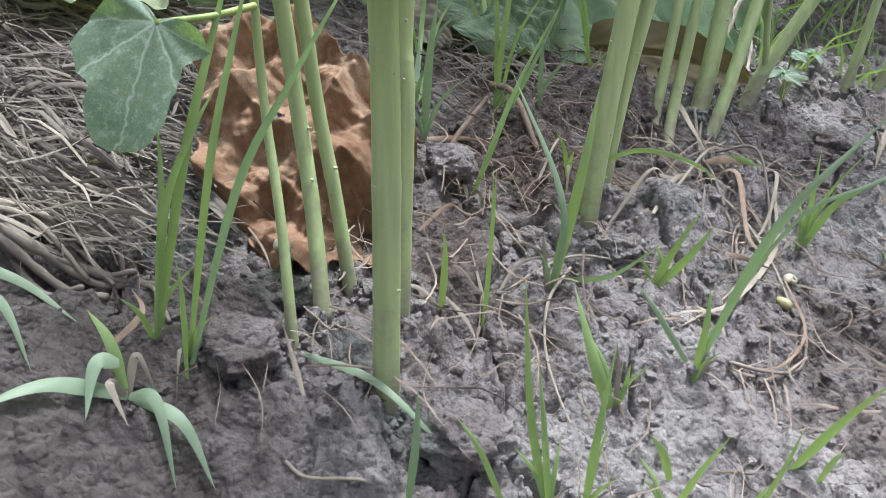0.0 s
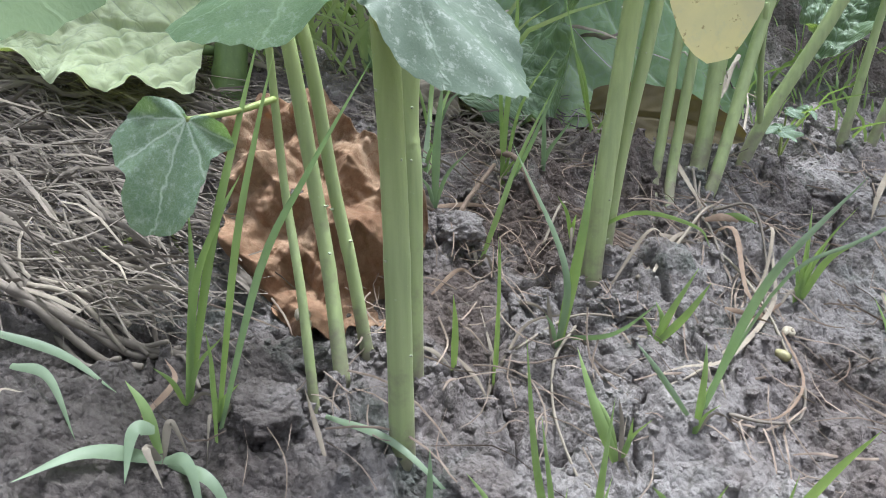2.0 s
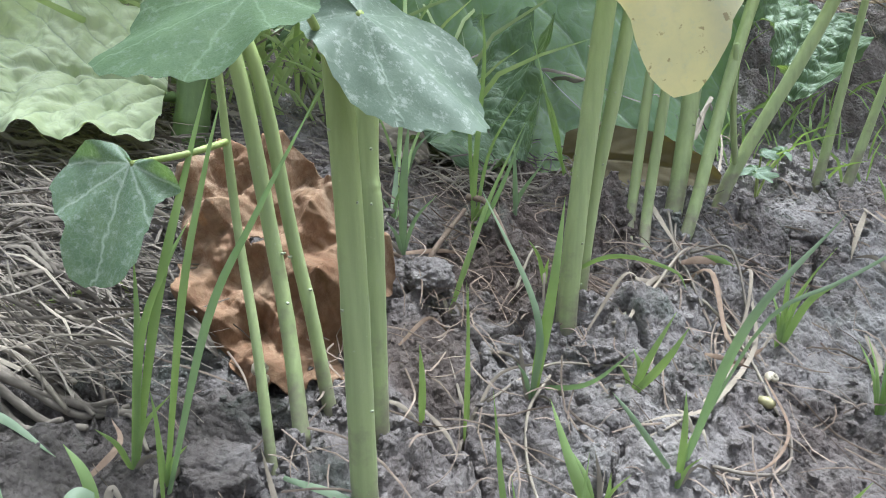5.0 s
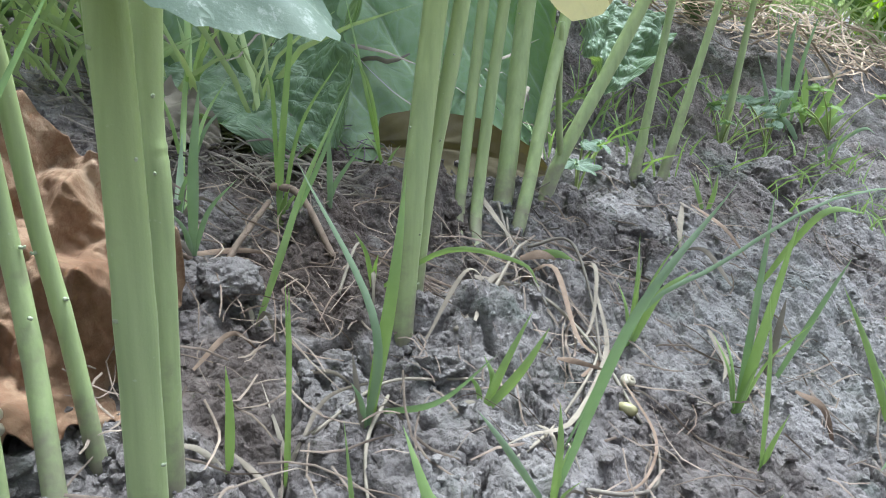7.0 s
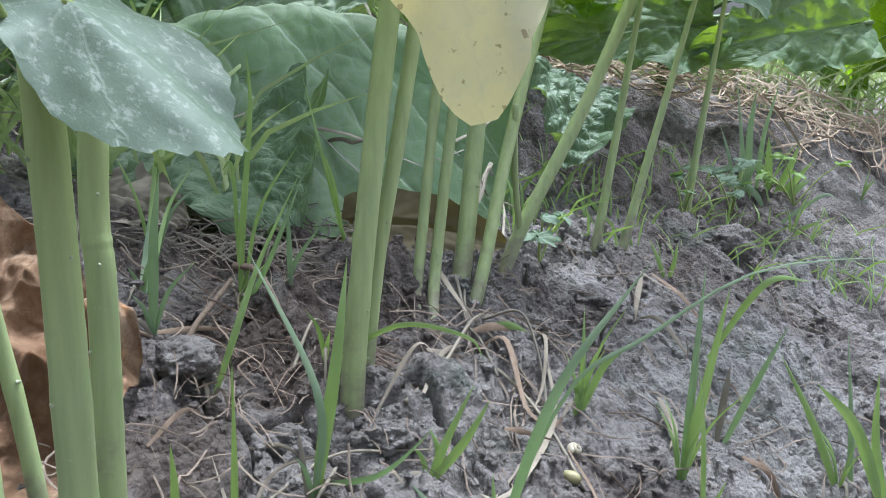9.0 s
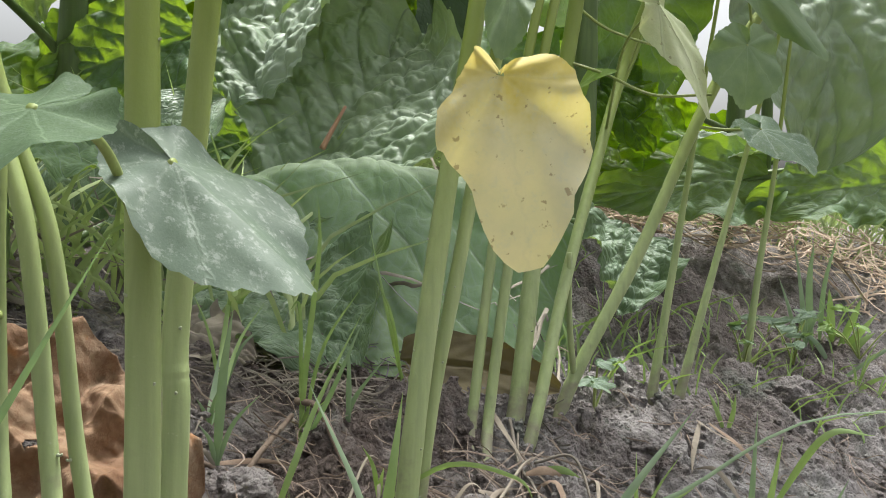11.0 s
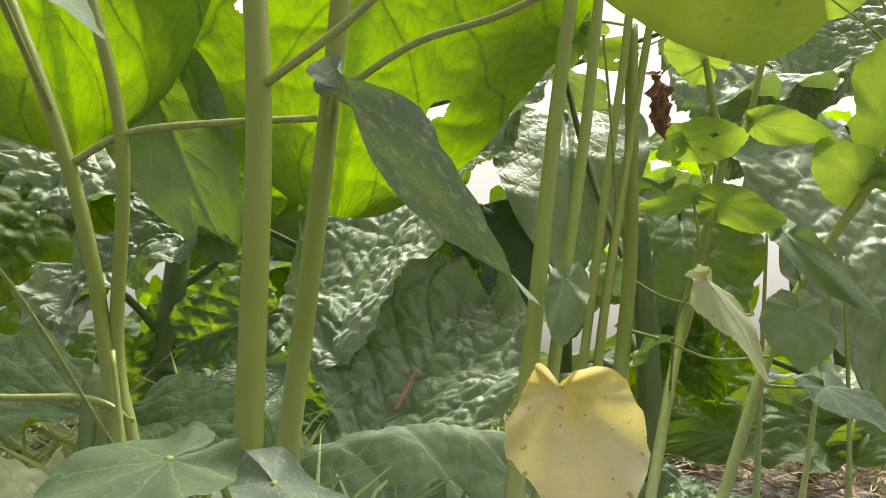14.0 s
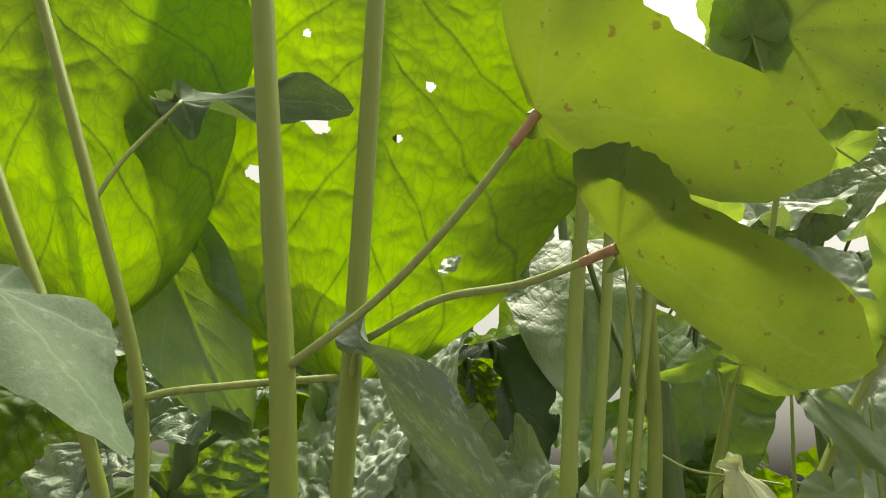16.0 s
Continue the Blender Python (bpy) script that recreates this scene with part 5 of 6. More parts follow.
# ---- grass, straw and roots ----


def ribbon(points, width, n=12, fold=0.35, pointed=True, verts=None, faces=None, twist=0.0, facing=(0.15, -1.0, 0.25)):
    """A grass blade: a folded strip along a curve, narrow at foot and tip."""
    own = verts is None
    if own:
        verts, faces = [], []
    line = spline(points, n)
    k0 = len(verts)
    for k, c in enumerate(line):
        f = k / (n - 1)
        t = (line[min(k + 1, n - 1)] - line[max(k - 1, 0)]).normalized()
        face = Vector(facing)
        side = t.cross(face).normalized()
        if twist:
            side = Matrix.Rotation(twist * f, 3, t) @ side
        up = side.cross(t)
        w = width * 0.5 * (min(1, 0.5 + 1.6 * f) * (max(0.02, 1 - f ** 2.2) if pointed else 1.0))
        verts += [c - side * w, c + up * w * fold, c + side * w]
    for k in range(n - 1):
        a = k0 + 3 * k
        faces += [(a, a + 1, a + 4, a + 3), (a + 1, a + 2, a + 5, a + 4)]
    return mesh_from("blade", verts, faces) if own else None


def tuft(label, category, blades):
    """A tuft of grass: every blade is a part."""
    first = Vector(blades[0][2][0])
    root = thing("grass_tuft", on_ground(first.x, first.y, -0.003), label, category, "grass tufts")
    for k, (mat, w, pts) in enumerate(blades):
        pts = [Vector(p) for p in pts]
        g = on_ground(pts[0].x, pts[0].y)
        if abs(pts[0].z - g.z) < 0.035:
            up = Vector((0, 0, g.z - pts[0].z))
            pts = [g - Vector((0, 0, 0.004))] + [p + up * max(0.0, 0.6 - 0.4 * k) for k, p in enumerate(pts[1:])]
        for p in pts[1:]:
            p.z = max(p.z, on_ground(p.x, p.y).z + 0.007)
        part("blade", ribbon(pts, w * (1.0 if first.x < -0.035 else 0.72 if first.y < 0.345 else 1.2 if first.x > 0.25 else 0.98), 16, twist=0.5 * math.sin(k * 2.3 + first.x * 50)), mat, root)
    rnd = random.Random(int(first.x * 9000))
    g = on_ground(first.x, first.y, -0.002)
    for k in range(2):
        a, h = rnd.uniform(0, 6.28), rnd.uniform(0.012, 0.026)
        d = Vector((math.cos(a), 0.7 * math.sin(a), 0))
        tip = on_ground(g.x + d.x * h * 1.3, g.y + d.y * h * 1.3, 0.002)
        part("withered_blade", ribbon([g, g + d * h * 0.5 + Vector((0, 0, h * 0.5)), tip], 0.0028, 9, twist=1.0), STRAW_PALE, root, "dry brown withered blade")
    right = first.x > 0.25
    for k in range(0 if len(blades) < 2 else 4 if right else 2):
        a, h = rnd.uniform(0, 6.28), rnd.uniform(0.03, 0.065) if right else rnd.uniform(0.02, 0.04)
        d = Vector((math.cos(a), 0.6 * math.sin(a), 0))
        part("blade", ribbon([g, g + d * h * 0.2 + Vector((0, 0, h * 0.6)), g + d * h * 0.55 + Vector((0, 0, h))], 0.0030, 10, twist=0.4), blades[0][0], root)


tuft("tall bright green grass tuft beside a dead leaf", "grass", [
    (GRASS, 0.0042, [(-0.047, 0.343, 0.012), (-0.038, 0.347, 0.070), (-0.040, 0.36, 0.103)]),
    (GRASS, 0.0046, [(-0.047, 0.345, 0.012), (-0.029, 0.352, 0.087), (-0.018, 0.370, 0.133), (-0.008, 0.385, 0.172)]),
    (GRASS, 0.0036, [(-0.046, 0.344, 0.012), (-0.036, 0.345, 0.070), (-0.023, 0.35, 0.100), (-0.015, 0.36, 0.115)]),
])
tuft("tall bright green grass tuft with two long blades", "grass", [
    (GRASS, 0.0052, [(-0.030, 0.335, 0.006), (-0.013, 0.337, 0.091), (-0.003, 0.35, 0.138), (0.004, 0.36, 0.167)]),
    (GRASS_BLUE, 0.0050, [(-0.029, 0.333, 0.006), (0.000, 0.325, 0.088), (0.025, 0.315, 0.132), (0.055, 0.295, 0.179)]),
    (GRASS, 0.0034, [(-0.029, 0.328, 0.002), (-0.025, 0.325, 0.040), (-0.026, 0.326, 0.057)]),
])
def lying_tuft(label, blades):
    """Limp blades that lie on the mud: each point is x, y and the height over the ground."""
    first = blades[0][2][0]
    root = thing("grass_tuft", on_ground(first[0], first[1], -0.003), label, "grass", "grass tufts")
    for k, (mat, w, line) in enumerate(blades):
        part("blade", ribbon([on_ground(*q) for q in line], w, 20, 0.3, twist=0.5 * math.sin(k * 2.3), facing=(0.1, -0.6, 0.75)), mat, root)


lying_tuft("flattened grey-green grass weed on the mud", [
    (GRASS_BLUE, 0.0075, [(-0.049, 0.313, 0.014), (-0.056, 0.308, 0.016), (-0.055, 0.292, 0.006)]),
    (GRASS_BLUE, 0.0075, [(-0.047, 0.311, 0.003), (-0.070, 0.296, 0.007), (-0.091, 0.275, 0.004)]),
    (GRASS_BLUE, 0.0062, [(-0.044, 0.311, 0.003), (-0.022, 0.302, 0.008), (-0.008, 0.292, 0.003)]),
    (GRASS_BLUE, 0.0062, [(-0.046, 0.311, 0.003), (-0.032, 0.304, 0.008), (-0.021, 0.286, 0.003)]),
    (GRASS, 0.0055, [(-0.048, 0.312, 0.004), (-0.054, 0.318, 0.018), (-0.064, 0.324, 0.024)]),
    (STRAW_PALE, 0.0045, [(-0.047, 0.311, 0.001), (-0.050, 0.305, 0.010), (-0.042, 0.298, 0.003)]),
    (STRAW_PALE, 0.0040, [(-0.047, 0.312, 0.001), (-0.044, 0.318, 0.014), (-0.036, 0.314, 0.004)]),
])
lying_tuft("long drooping grass blades at the straw edge", [
    (GRASS_BLUE, 0.0052, [(-0.138, 0.347, 0.012), (-0.106, 0.348, 0.012), (-0.074, 0.333, 0.004)]),
    (GRASS_BLUE, 0.0052, [(-0.120, 0.332, 0.008), (-0.096, 0.320, 0.010), (-0.079, 0.303, 0.003)]),
    (STRAW_PALE, 0.0042, [(-0.097, 0.275, 0.003), (-0.106, 0.299, 0.012), (-0.104, 0.314, 0.004)]),
])
lying_tuft("single pale blue-green grass blade lying over mud", [
    (GRASS_BLUE, 0.0042, [(0.016, 0.353, 0.006), (0.052, 0.337, 0.010), (0.090, 0.316, 0.006)]),
])
tuft("short grass shoot in cracked mud", "grass", [
    (GRASS_BLUE, 0.0052, [(0.068, 0.291, -0.030), (0.071, 0.291, 0.004), (0.071, 0.296, 0.025)]),
])
tuft("upright green grass tuft in mud", "grass", [
    (GRASS, 0.0055, [(0.125, 0.305, -0.038), (0.114, 0.310, 0.009), (0.108, 0.320, 0.063)]),
    (GRASS, 0.0045, [(0.126, 0.305, -0.038), (0.120, 0.305, 0.002), (0.115, 0.310, 0.033)]),
])
tuft("upright green grass tuft in mud", "grass", [
    (GRASS, 0.0060, [(0.140, 0.308, -0.041), (0.141, 0.308, 0.001), (0.145, 0.318, 0.037)]),
    (GRASS, 0.0040, [(0.108, 0.301, -0.036), (0.095, 0.301, -0.007), (0.085, 0.306, 0.005)]),
])
tuft("young grass seedling with a broad blade", "grass", [
    (GRASS, 0.0070, [(0.158, 0.366, -0.029), (0.145, 0.366, -0.001), (0.135, 0.376, 0.026)]),
    (GRASS, 0.0035, [(0.158, 0.366, -0.029), (0.162, 0.366, -0.019), (0.163, 0.366, -0.006)]),
    (STRAW_PALE, 0.0030, [(0.159, 0.366, -0.030), (0.158, 0.366, -0.010), (0.155, 0.366, 0.006)]),
])
tuft("grass tuft with a long grey blade and a bright one", "grass", [
    (GRASS_BLUE, 0.0046, [(0.130, 0.432, -0.004), (0.132, 0.432, 0.045), (0.102, 0.462, 0.102)]),
    (GRASS, 0.0070, [(0.132, 0.436, -0.003), (0.140, 0.436, 0.058), (0.145, 0.446, 0.100)]),
    (GRASS, 0.0040, [(0.131, 0.435, -0.004), (0.133, 0.435, 0.018), (0.134, 0.435, 0.034)]),
    (GRASS_BLUE, 0.0038, [(0.134, 0.440, -0.003), (0.159, 0.425, 0.005), (0.182, 0.420, 0.029)]),
    (STRAW_PALE, 0.0030, [(0.129, 0.430, -0.005), (0.125, 0.430, 0.017), (0.123, 0.430, 0.029)]),
])
tuft("grass runner arching to a drooping blade", "grass", [
    (GRASS, 0.0032, [(0.141, 0.503, 0.014), (0.176, 0.493, 0.041), (0.210, 0.483, 0.043), (0.219, 0.478, 0.035)]),
    (GRASS, 0.0065, [(0.239, 0.563, 0.009), (0.256, 0.557, -0.011), (0.268, 0.553, -0.033)]),
])
tuft("small grass seedling with wide blades", "grass", [
    (GRASS, 0.0055, [(0.185, 0.446, -0.013), (0.194, 0.446, 0.009), (0.207, 0.451, 0.034)]),
    (GRASS, 0.0055, [(0.185, 0.446, -0.013), (0.201, 0.441, 0.009), (0.212, 0.441, 0.030)]),
    (GRASS, 0.0050, [(0.189, 0.448, -0.013), (0.190, 0.448, 0.001), (0.185, 0.448, 0.014)]),
])
tuft("grass tuft with one long blade crossing the bed", "grass", [
    (GRASS, 0.0042, [(0.198, 0.384, -0.033), (0.199, 0.384, -0.000), (0.199, 0.389, 0.022)]),
    (GRASS_BLUE, 0.0058, [(0.202, 0.389, -0.033), (0.219, 0.379, 0.049), (0.258, 0.389, 0.106)]),
    (GRASS_BLUE, 0.0036, [(0.197, 0.387, -0.032), (0.175, 0.382, 0.003), (0.163, 0.379, 0.025)]),
])
tuft("small yellow-green grass tuft in mud", "grass", [
    (GRASS, 0.0045, [(0.284, 0.503, -0.019), (0.284, 0.503, 0.015), (0.284, 0.508, 0.050)]),
    (GRASS, 0.0045, [(0.285, 0.503, -0.019), (0.296, 0.500, 0.013), (0.315, 0.498, 0.033)]),
    (GRASS, 0.0040, [(0.282, 0.501, -0.020), (0.283, 0.501, -0.003), (0.296, 0.501, 0.027)]),
])
tuft("broad bright grass tuft", "grass", [
    (GRASS, 0.0060, [(0.177, 0.319, -0.045), (0.186, 0.316, -0.019), (0.195, 0.314, 0.001)]),
    (GRASS, 0.0060, [(0.183, 0.337, -0.042), (0.176, 0.337, -0.029), (0.170, 0.340, -0.025)]),
    (GRASS, 0.0045, [(0.216, 0.326, -0.051), (0.225, 0.326, -0.019), (0.228, 0.326, -0.002)]),
    (GRASS, 0.0085, [(0.232, 0.340, -0.051), (0.247, 0.337, -0.017), (0.262, 0.335, 0.012)]),
    (GRASS, 0.0048, [(0.244, 0.335, -0.055), (0.249, 0.335, -0.037), (0.252, 0.335, -0.028)]),
    (GRASS, 0.0065, [(0.213, 0.328, -0.050), (0.217, 0.325, -0.037), (0.219, 0.323, -0.032)]),
])
tuft("tiny cut grass shoot", "grass", [
    (GRASS, 0.0042, [(0.074, 0.401, 0.000), (0.075, 0.401, 0.022), (0.074, 0.401, 0.040)]),
])
tuft("thin dry-based seedling stalk", "grass", [
    (GRASS, 0.0024, [(0.097, 0.423, 0.000), (0.097, 0.423, 0.034), (0.096, 0.428, 0.065)]),
])
tuft("tall thin-leaved grass plant behind the stems", "grass", [
    (GRASS_BLUE, 0.0060, [(0.055, 0.517, 0.036), (0.057, 0.517, 0.085), (0.061, 0.517, 0.123)]),
    (GRASS, 0.0030, [(0.040, 0.675, 0.074), (0.046, 0.635, 0.107), (0.049, 0.635, 0.129)]),
    (GRASS, 0.0026, [(0.047, 0.597, 0.057), (0.039, 0.597, 0.094), (0.026, 0.597, 0.125)]),
    (GRASS, 0.0026, [(0.036, 0.716, 0.082), (0.052, 0.676, 0.104), (0.064, 0.676, 0.120)]),
    (GRASS_BLUE, 0.0026, [(0.047, 0.597, 0.057), (0.058, 0.597, 0.087), (0.075, 0.597, 0.103)]),
])
tuft("tall broad grass blade before a large leaf", "grass", [
    (GRASS, 0.0042, [(0.097, 0.568, 0.041), (0.099, 0.568, 0.087), (0.104, 0.568, 0.151), (0.102, 0.568, 0.185)]),
    (GRASS, 0.0028, [(0.098, 0.569, 0.040), (0.108, 0.569, 0.093), (0.131, 0.569, 0.133)]),
    (GRASS_BLUE, 0.0036, [(0.098, 0.562, 0.039), (0.115, 0.542, 0.077), (0.133, 0.542, 0.124)]),
    (GRASS, 0.0028, [(0.097, 0.574, 0.042), (0.094, 0.574, 0.111), (0.088, 0.574, 0.114)]),
])
tuft("thin upright grass stalk with a pale foot", "grass", [
    (GRASS, 0.0024, [(0.095, 0.415, -0.002), (0.097, 0.412, 0.046), (0.097, 0.415, 0.070)]),
])
tuft("long slanting grass blade over brown soil", "grass", [
    (GRASS, 0.0040, [(0.084, 0.485, 0.02), (0.096, 0.49, 0.051), (0.108, 0.50, 0.083), (0.129, 0.51, 0.127)]),
])
tuft("grass tuft with a pale sheath behind the twin stems", "grass", [
    (GRASS_BLUE, 0.0056, [(0.045, 0.556, 0.045), (0.045, 0.575, 0.060), (0.046, 0.59, 0.085)]),
    (GRASS, 0.0040, [(0.046, 0.556, 0.045), (0.044, 0.62, 0.080), (0.046, 0.64, 0.115), (0.049, 0.66, 0.135)]),
    (GRASS, 0.0030, [(0.047, 0.556, 0.045), (0.055, 0.60, 0.085), (0.070, 0.62, 0.112)]),
])
tuft("thin grass blades against a large leaf", "grass", [
    (GRASS, 0.0030, [(0.168, 0.649, 0.047), (0.150, 0.619, 0.106), (0.134, 0.619, 0.170)]),
    (GRASS, 0.0025, [(0.166, 0.647, 0.047), (0.153, 0.617, 0.103), (0.140, 0.617, 0.131)]),
    (GRASS_BLUE, 0.0040, [(0.126, 0.575, 0.037), (0.125, 0.575, 0.068), (0.124, 0.575, 0.094)]),
    (GRASS_BLUE, 0.0040, [(0.124, 0.576, 0.037), (0.129, 0.576, 0.054), (0.146, 0.576, 0.084)]),
])
tuft("grass tuft with a knotted bright stem", "grass", [
    (GRASS, 0.0065, [(0.328, 0.461, -0.040), (0.332, 0.457, 0.012), (0.339, 0.456, 0.077)]),
    (GRASS_BLUE, 0.0050, [(0.329, 0.461, -0.040), (0.328, 0.461, 0.027), (0.330, 0.466, 0.087)]),
    (GRASS, 0.0036, [(0.320, 0.422, -0.048), (0.313, 0.422, 0.009), (0.306, 0.422, 0.048)]),
    (GRASS, 0.0050, [(0.408, 0.580, -0.026), (0.432, 0.560, 0.038), (0.468, 0.560, 0.044)]),
    (GRASS_BLUE, 0.0055, [(0.371, 0.493, -0.041), (0.383, 0.483, 0.010), (0.397, 0.483, 0.044)]),
    (GRASS, 0.0045, [(0.319, 0.422, -0.048), (0.323, 0.422, -0.032), (0.329, 0.422, -0.012)]),
    (STRAW_PALE, 0.0050, [(0.375, 0.503, -0.039), (0.376, 0.503, -0.009), (0.377, 0.503, 0.013)]),
])
tuft("bright broad-bladed grass tuft", "grass", [
    (GRASS, 0.0058, [(0.439, 0.472, -0.059), (0.415, 0.472, -0.015), (0.386, 0.472, 0.032)]),
    (GRASS, 0.0075, [(0.458, 0.455, -0.066), (0.424, 0.450, -0.008), (0.390, 0.445, 0.026)]),
    (GRASS_BLUE, 0.0060, [(0.454, 0.478, -0.060), (0.443, 0.478, -0.006), (0.435, 0.483, 0.044)]),
    (GRASS, 0.0065, [(0.461, 0.455, -0.066), (0.443, 0.455, -0.020), (0.436, 0.455, 0.026)]),
    (GRASS_BLUE, 0.0070, [(0.426, 0.432, -0.065), (0.427, 0.422, -0.028), (0.450, 0.422, -0.003)]),
    (GRASS_BLUE, 0.0050, [(0.432, 0.444, -0.063), (0.416, 0.440, -0.055), (0.401, 0.434, -0.060)]),
    (GRASS, 0.0040, [(0.441, 0.436, -0.067), (0.436, 0.436, -0.041), (0.430, 0.436, -0.019)]),
    (GRASS, 0.0040, [(0.473, 0.465, -0.066), (0.474, 0.465, -0.020), (0.483, 0.465, 0.008)]),
])
tuft("bright broad-bladed weed on the far bed", "weed", [
    (GRASS, 0.0105, [(0.707, 0.964, 0.015), (0.702, 0.964, 0.056), (0.697, 0.964, 0.093)]),
    (GRASS, 0.0105, [(0.712, 0.958, 0.013), (0.728, 0.958, 0.054), (0.735, 0.958, 0.084)]),
    (GRASS, 0.0110, [(0.715, 0.957, 0.011), (0.730, 0.947, 0.039), (0.750, 0.947, 0.069)]),
    (GRASS, 0.0110, [(0.714, 0.954, 0.010), (0.725, 0.944, 0.033), (0.747, 0.944, 0.050)]),
    (GRASS_BLUE, 0.0080, [(0.689, 0.942, 0.013), (0.671, 0.942, 0.033), (0.649, 0.942, 0.050)]),
])
tuft("tall grey-green grass clump on the far bed", "grass", [
    (GRASS_BLUE, 0.0090, [(0.660, 0.943, 0.020), (0.649, 0.943, 0.085), (0.631, 0.943, 0.166)]),
    (GRASS_BLUE, 0.0090, [(0.670, 0.946, 0.019), (0.660, 0.946, 0.092), (0.661, 0.946, 0.149)]),
    (GRASS_BLUE, 0.0070, [(0.690, 0.963, 0.019), (0.690, 0.963, 0.090), (0.701, 0.963, 0.155)]),
    (GRASS_BLUE, 0.0070, [(0.652, 0.946, 0.022), (0.638, 0.946, 0.065), (0.620, 0.946, 0.110)]),
])
tuft("low spreading grass tuft on the far bed", "grass", [
    (GRASS, 0.0060, [(0.679, 0.873, -0.004), (0.695, 0.873, 0.005), (0.715, 0.873, 0.014)]),
    (GRASS_BLUE, 0.0040, [(0.655, 0.888, 0.005), (0.721, 0.888, 0.043), (0.744, 0.888, 0.037)]),
    (GRASS, 0.0050, [(0.452, 0.725, 0.006), (0.442, 0.725, 0.021), (0.432, 0.725, 0.036)]),
    (GRASS, 0.0050, [(0.453, 0.722, 0.004), (0.457, 0.722, 0.017), (0.458, 0.722, 0.032)]),
])
tuft("wiry grass runner across the mud", "grass", [
    (GRASS_BLUE, 0.0024, [(0.214, 0.419, -0.027), (0.242, 0.419, 0.040), (0.275, 0.419, 0.065), (0.329, 0.419, 0.097), (0.410, 0.419, 0.103)]),
])
tuft("thin grass tuft at the foot of the far bank", "grass", [
    (GRASS, 0.0040, [(0.900, 1.036, -0.009), (0.904, 1.036, 0.015), (0.903, 1.036, 0.038)]),
    (STRAW_PALE, 0.0040, [(0.992, 1.147, 0.002), (1.054, 1.147, -0.042), (1.114, 1.147, -0.084)]),
])


def straw_stuff(name, label, mat, count, place_at, length, width, seed, lie=0.25, kink=0.3):
    """Dry strips heaped at random: place_at gives x, y, height and heading."""
    rnd = random.Random(seed)
    verts, faces = [], []
    for _ in range(count):
        x, y, up, a = place_at(rnd)
        L, w = length * rnd.uniform(0.4, 1.3), width * rnd.uniform(0.4, 1.3)
        d = Vector((math.cos(a), math.sin(a), rnd.uniform(-lie, lie)))
        s = Vector((-d.y, d.x, 0))
        c = Vector((x, y, 0))
        pts = []
        b1, b2 = rnd.uniform(-kink, kink), rnd.uniform(-kink, kink)
        for f in (-0.5, -0.17, 0.17, 0.5):
            p = c + d * L * f + s * L * (b1 * f * f + b2 * abs(f) * 0.6)
            p.z = base_z(p.x, p.y) + up + d.z * L * f + L * 0.12 * rnd.uniform(-1, 1)
            p.z = max(p.z, base_z(p.x, p.y) - 0.002)
            pts.append(p)
        ribbon(pts, w, 6, 0.4, False, verts, faces, rnd.uniform(-2, 2), (rnd.uniform(-0.5, 0.5), -0.6, 0.7))
    return tagged(part(name, mesh_from(name, verts, faces), mat), label, "straw", kind="stuff")


straw_stuff("straw_heap", "matted grey-brown dry straw beside the bed", STRAW, 4300,
            lambda r: (r.uniform(-0.42, -0.07) + 0.02 * r.gauss(0, 1), r.uniform(0.37, 0.66), 0.001 + 0.016 * r.random() ** 1.5, r.gauss(-0.2, 0.5)), 0.06, 0.0010, 11, 0.07, 0.45)
straw_stuff("straw_heap", "flat grey-brown dry blades lying on the straw", STRAW, 150,
            lambda r: (r.uniform(-0.40, -0.07), r.uniform(0.365, 0.64), 0.010 + 0.010 * r.random(), r.gauss(-0.05, 0.5)), 0.08, 0.0030, 21, 0.1, 0.4)
straw_stuff("straw_heap", "pale dry stems lying on the straw", STRAW_PALE, 90,
            lambda r: (r.uniform(-0.40, -0.07), r.uniform(0.365, 0.64), 0.012 + 0.010 * r.random(), r.gauss(-0.1, 0.6)), 0.07, 0.0022, 22, 0.12, 0.3)
straw_stuff("straw_heap", "fine dry straw under the large leaf", STRAW, 520,
            lambda r: (r.uniform(-0.08, 0.26), r.uniform(0.60, 0.70), 0.001 + 0.012 * r.random() ** 2, r.gauss(0.1, 0.8)), 0.05, 0.0013, 12)
straw_stuff("straw_heap", "reddish dry straw heaped on the bank", STRAW_RED, 650,
            lambda r: (r.uniform(0.38, 1.35), 1.03 + 0.22 * 0.3 + r.uniform(0.04, 0.30), 0.01 + 0.05 * r.random(), r.gauss(0.2, 0.9)), 0.10, 0.003, 13)
straw_stuff("straw_heap", "pale dry stubble behind the bed", STRAW_PALE, 900,
            lambda r: (r.uniform(-0.6, 0.3), r.uniform(0.70, 1.3), 0.01 + 0.05 * r.random(), r.uniform(0, 3.1)), 0.09, 0.003, 14, 0.8)
straw_stuff("dry_root_litter", "thin dry roots and straw bits scattered on mud", LITTER, 420,
            lambda r: (r.uniform(-0.05, 0.62), r.uniform(0.31, 0.80), 0.005 + 0.006 * r.random(), r.uniform(0, 3.1)), 0.045, 0.0009, 15, 0.05, 0.9)
straw_stuff("dry_root_litter", "thin dry roots and brown litter between the stems", ROOT, 120,
            lambda r: (r.gauss(0.13, 0.07), r.gauss(0.52, 0.04), 0.003 + 0.009 * r.random(), r.uniform(0, 3.1)), 0.03, 0.0009, 16, 0.2, 0.9)


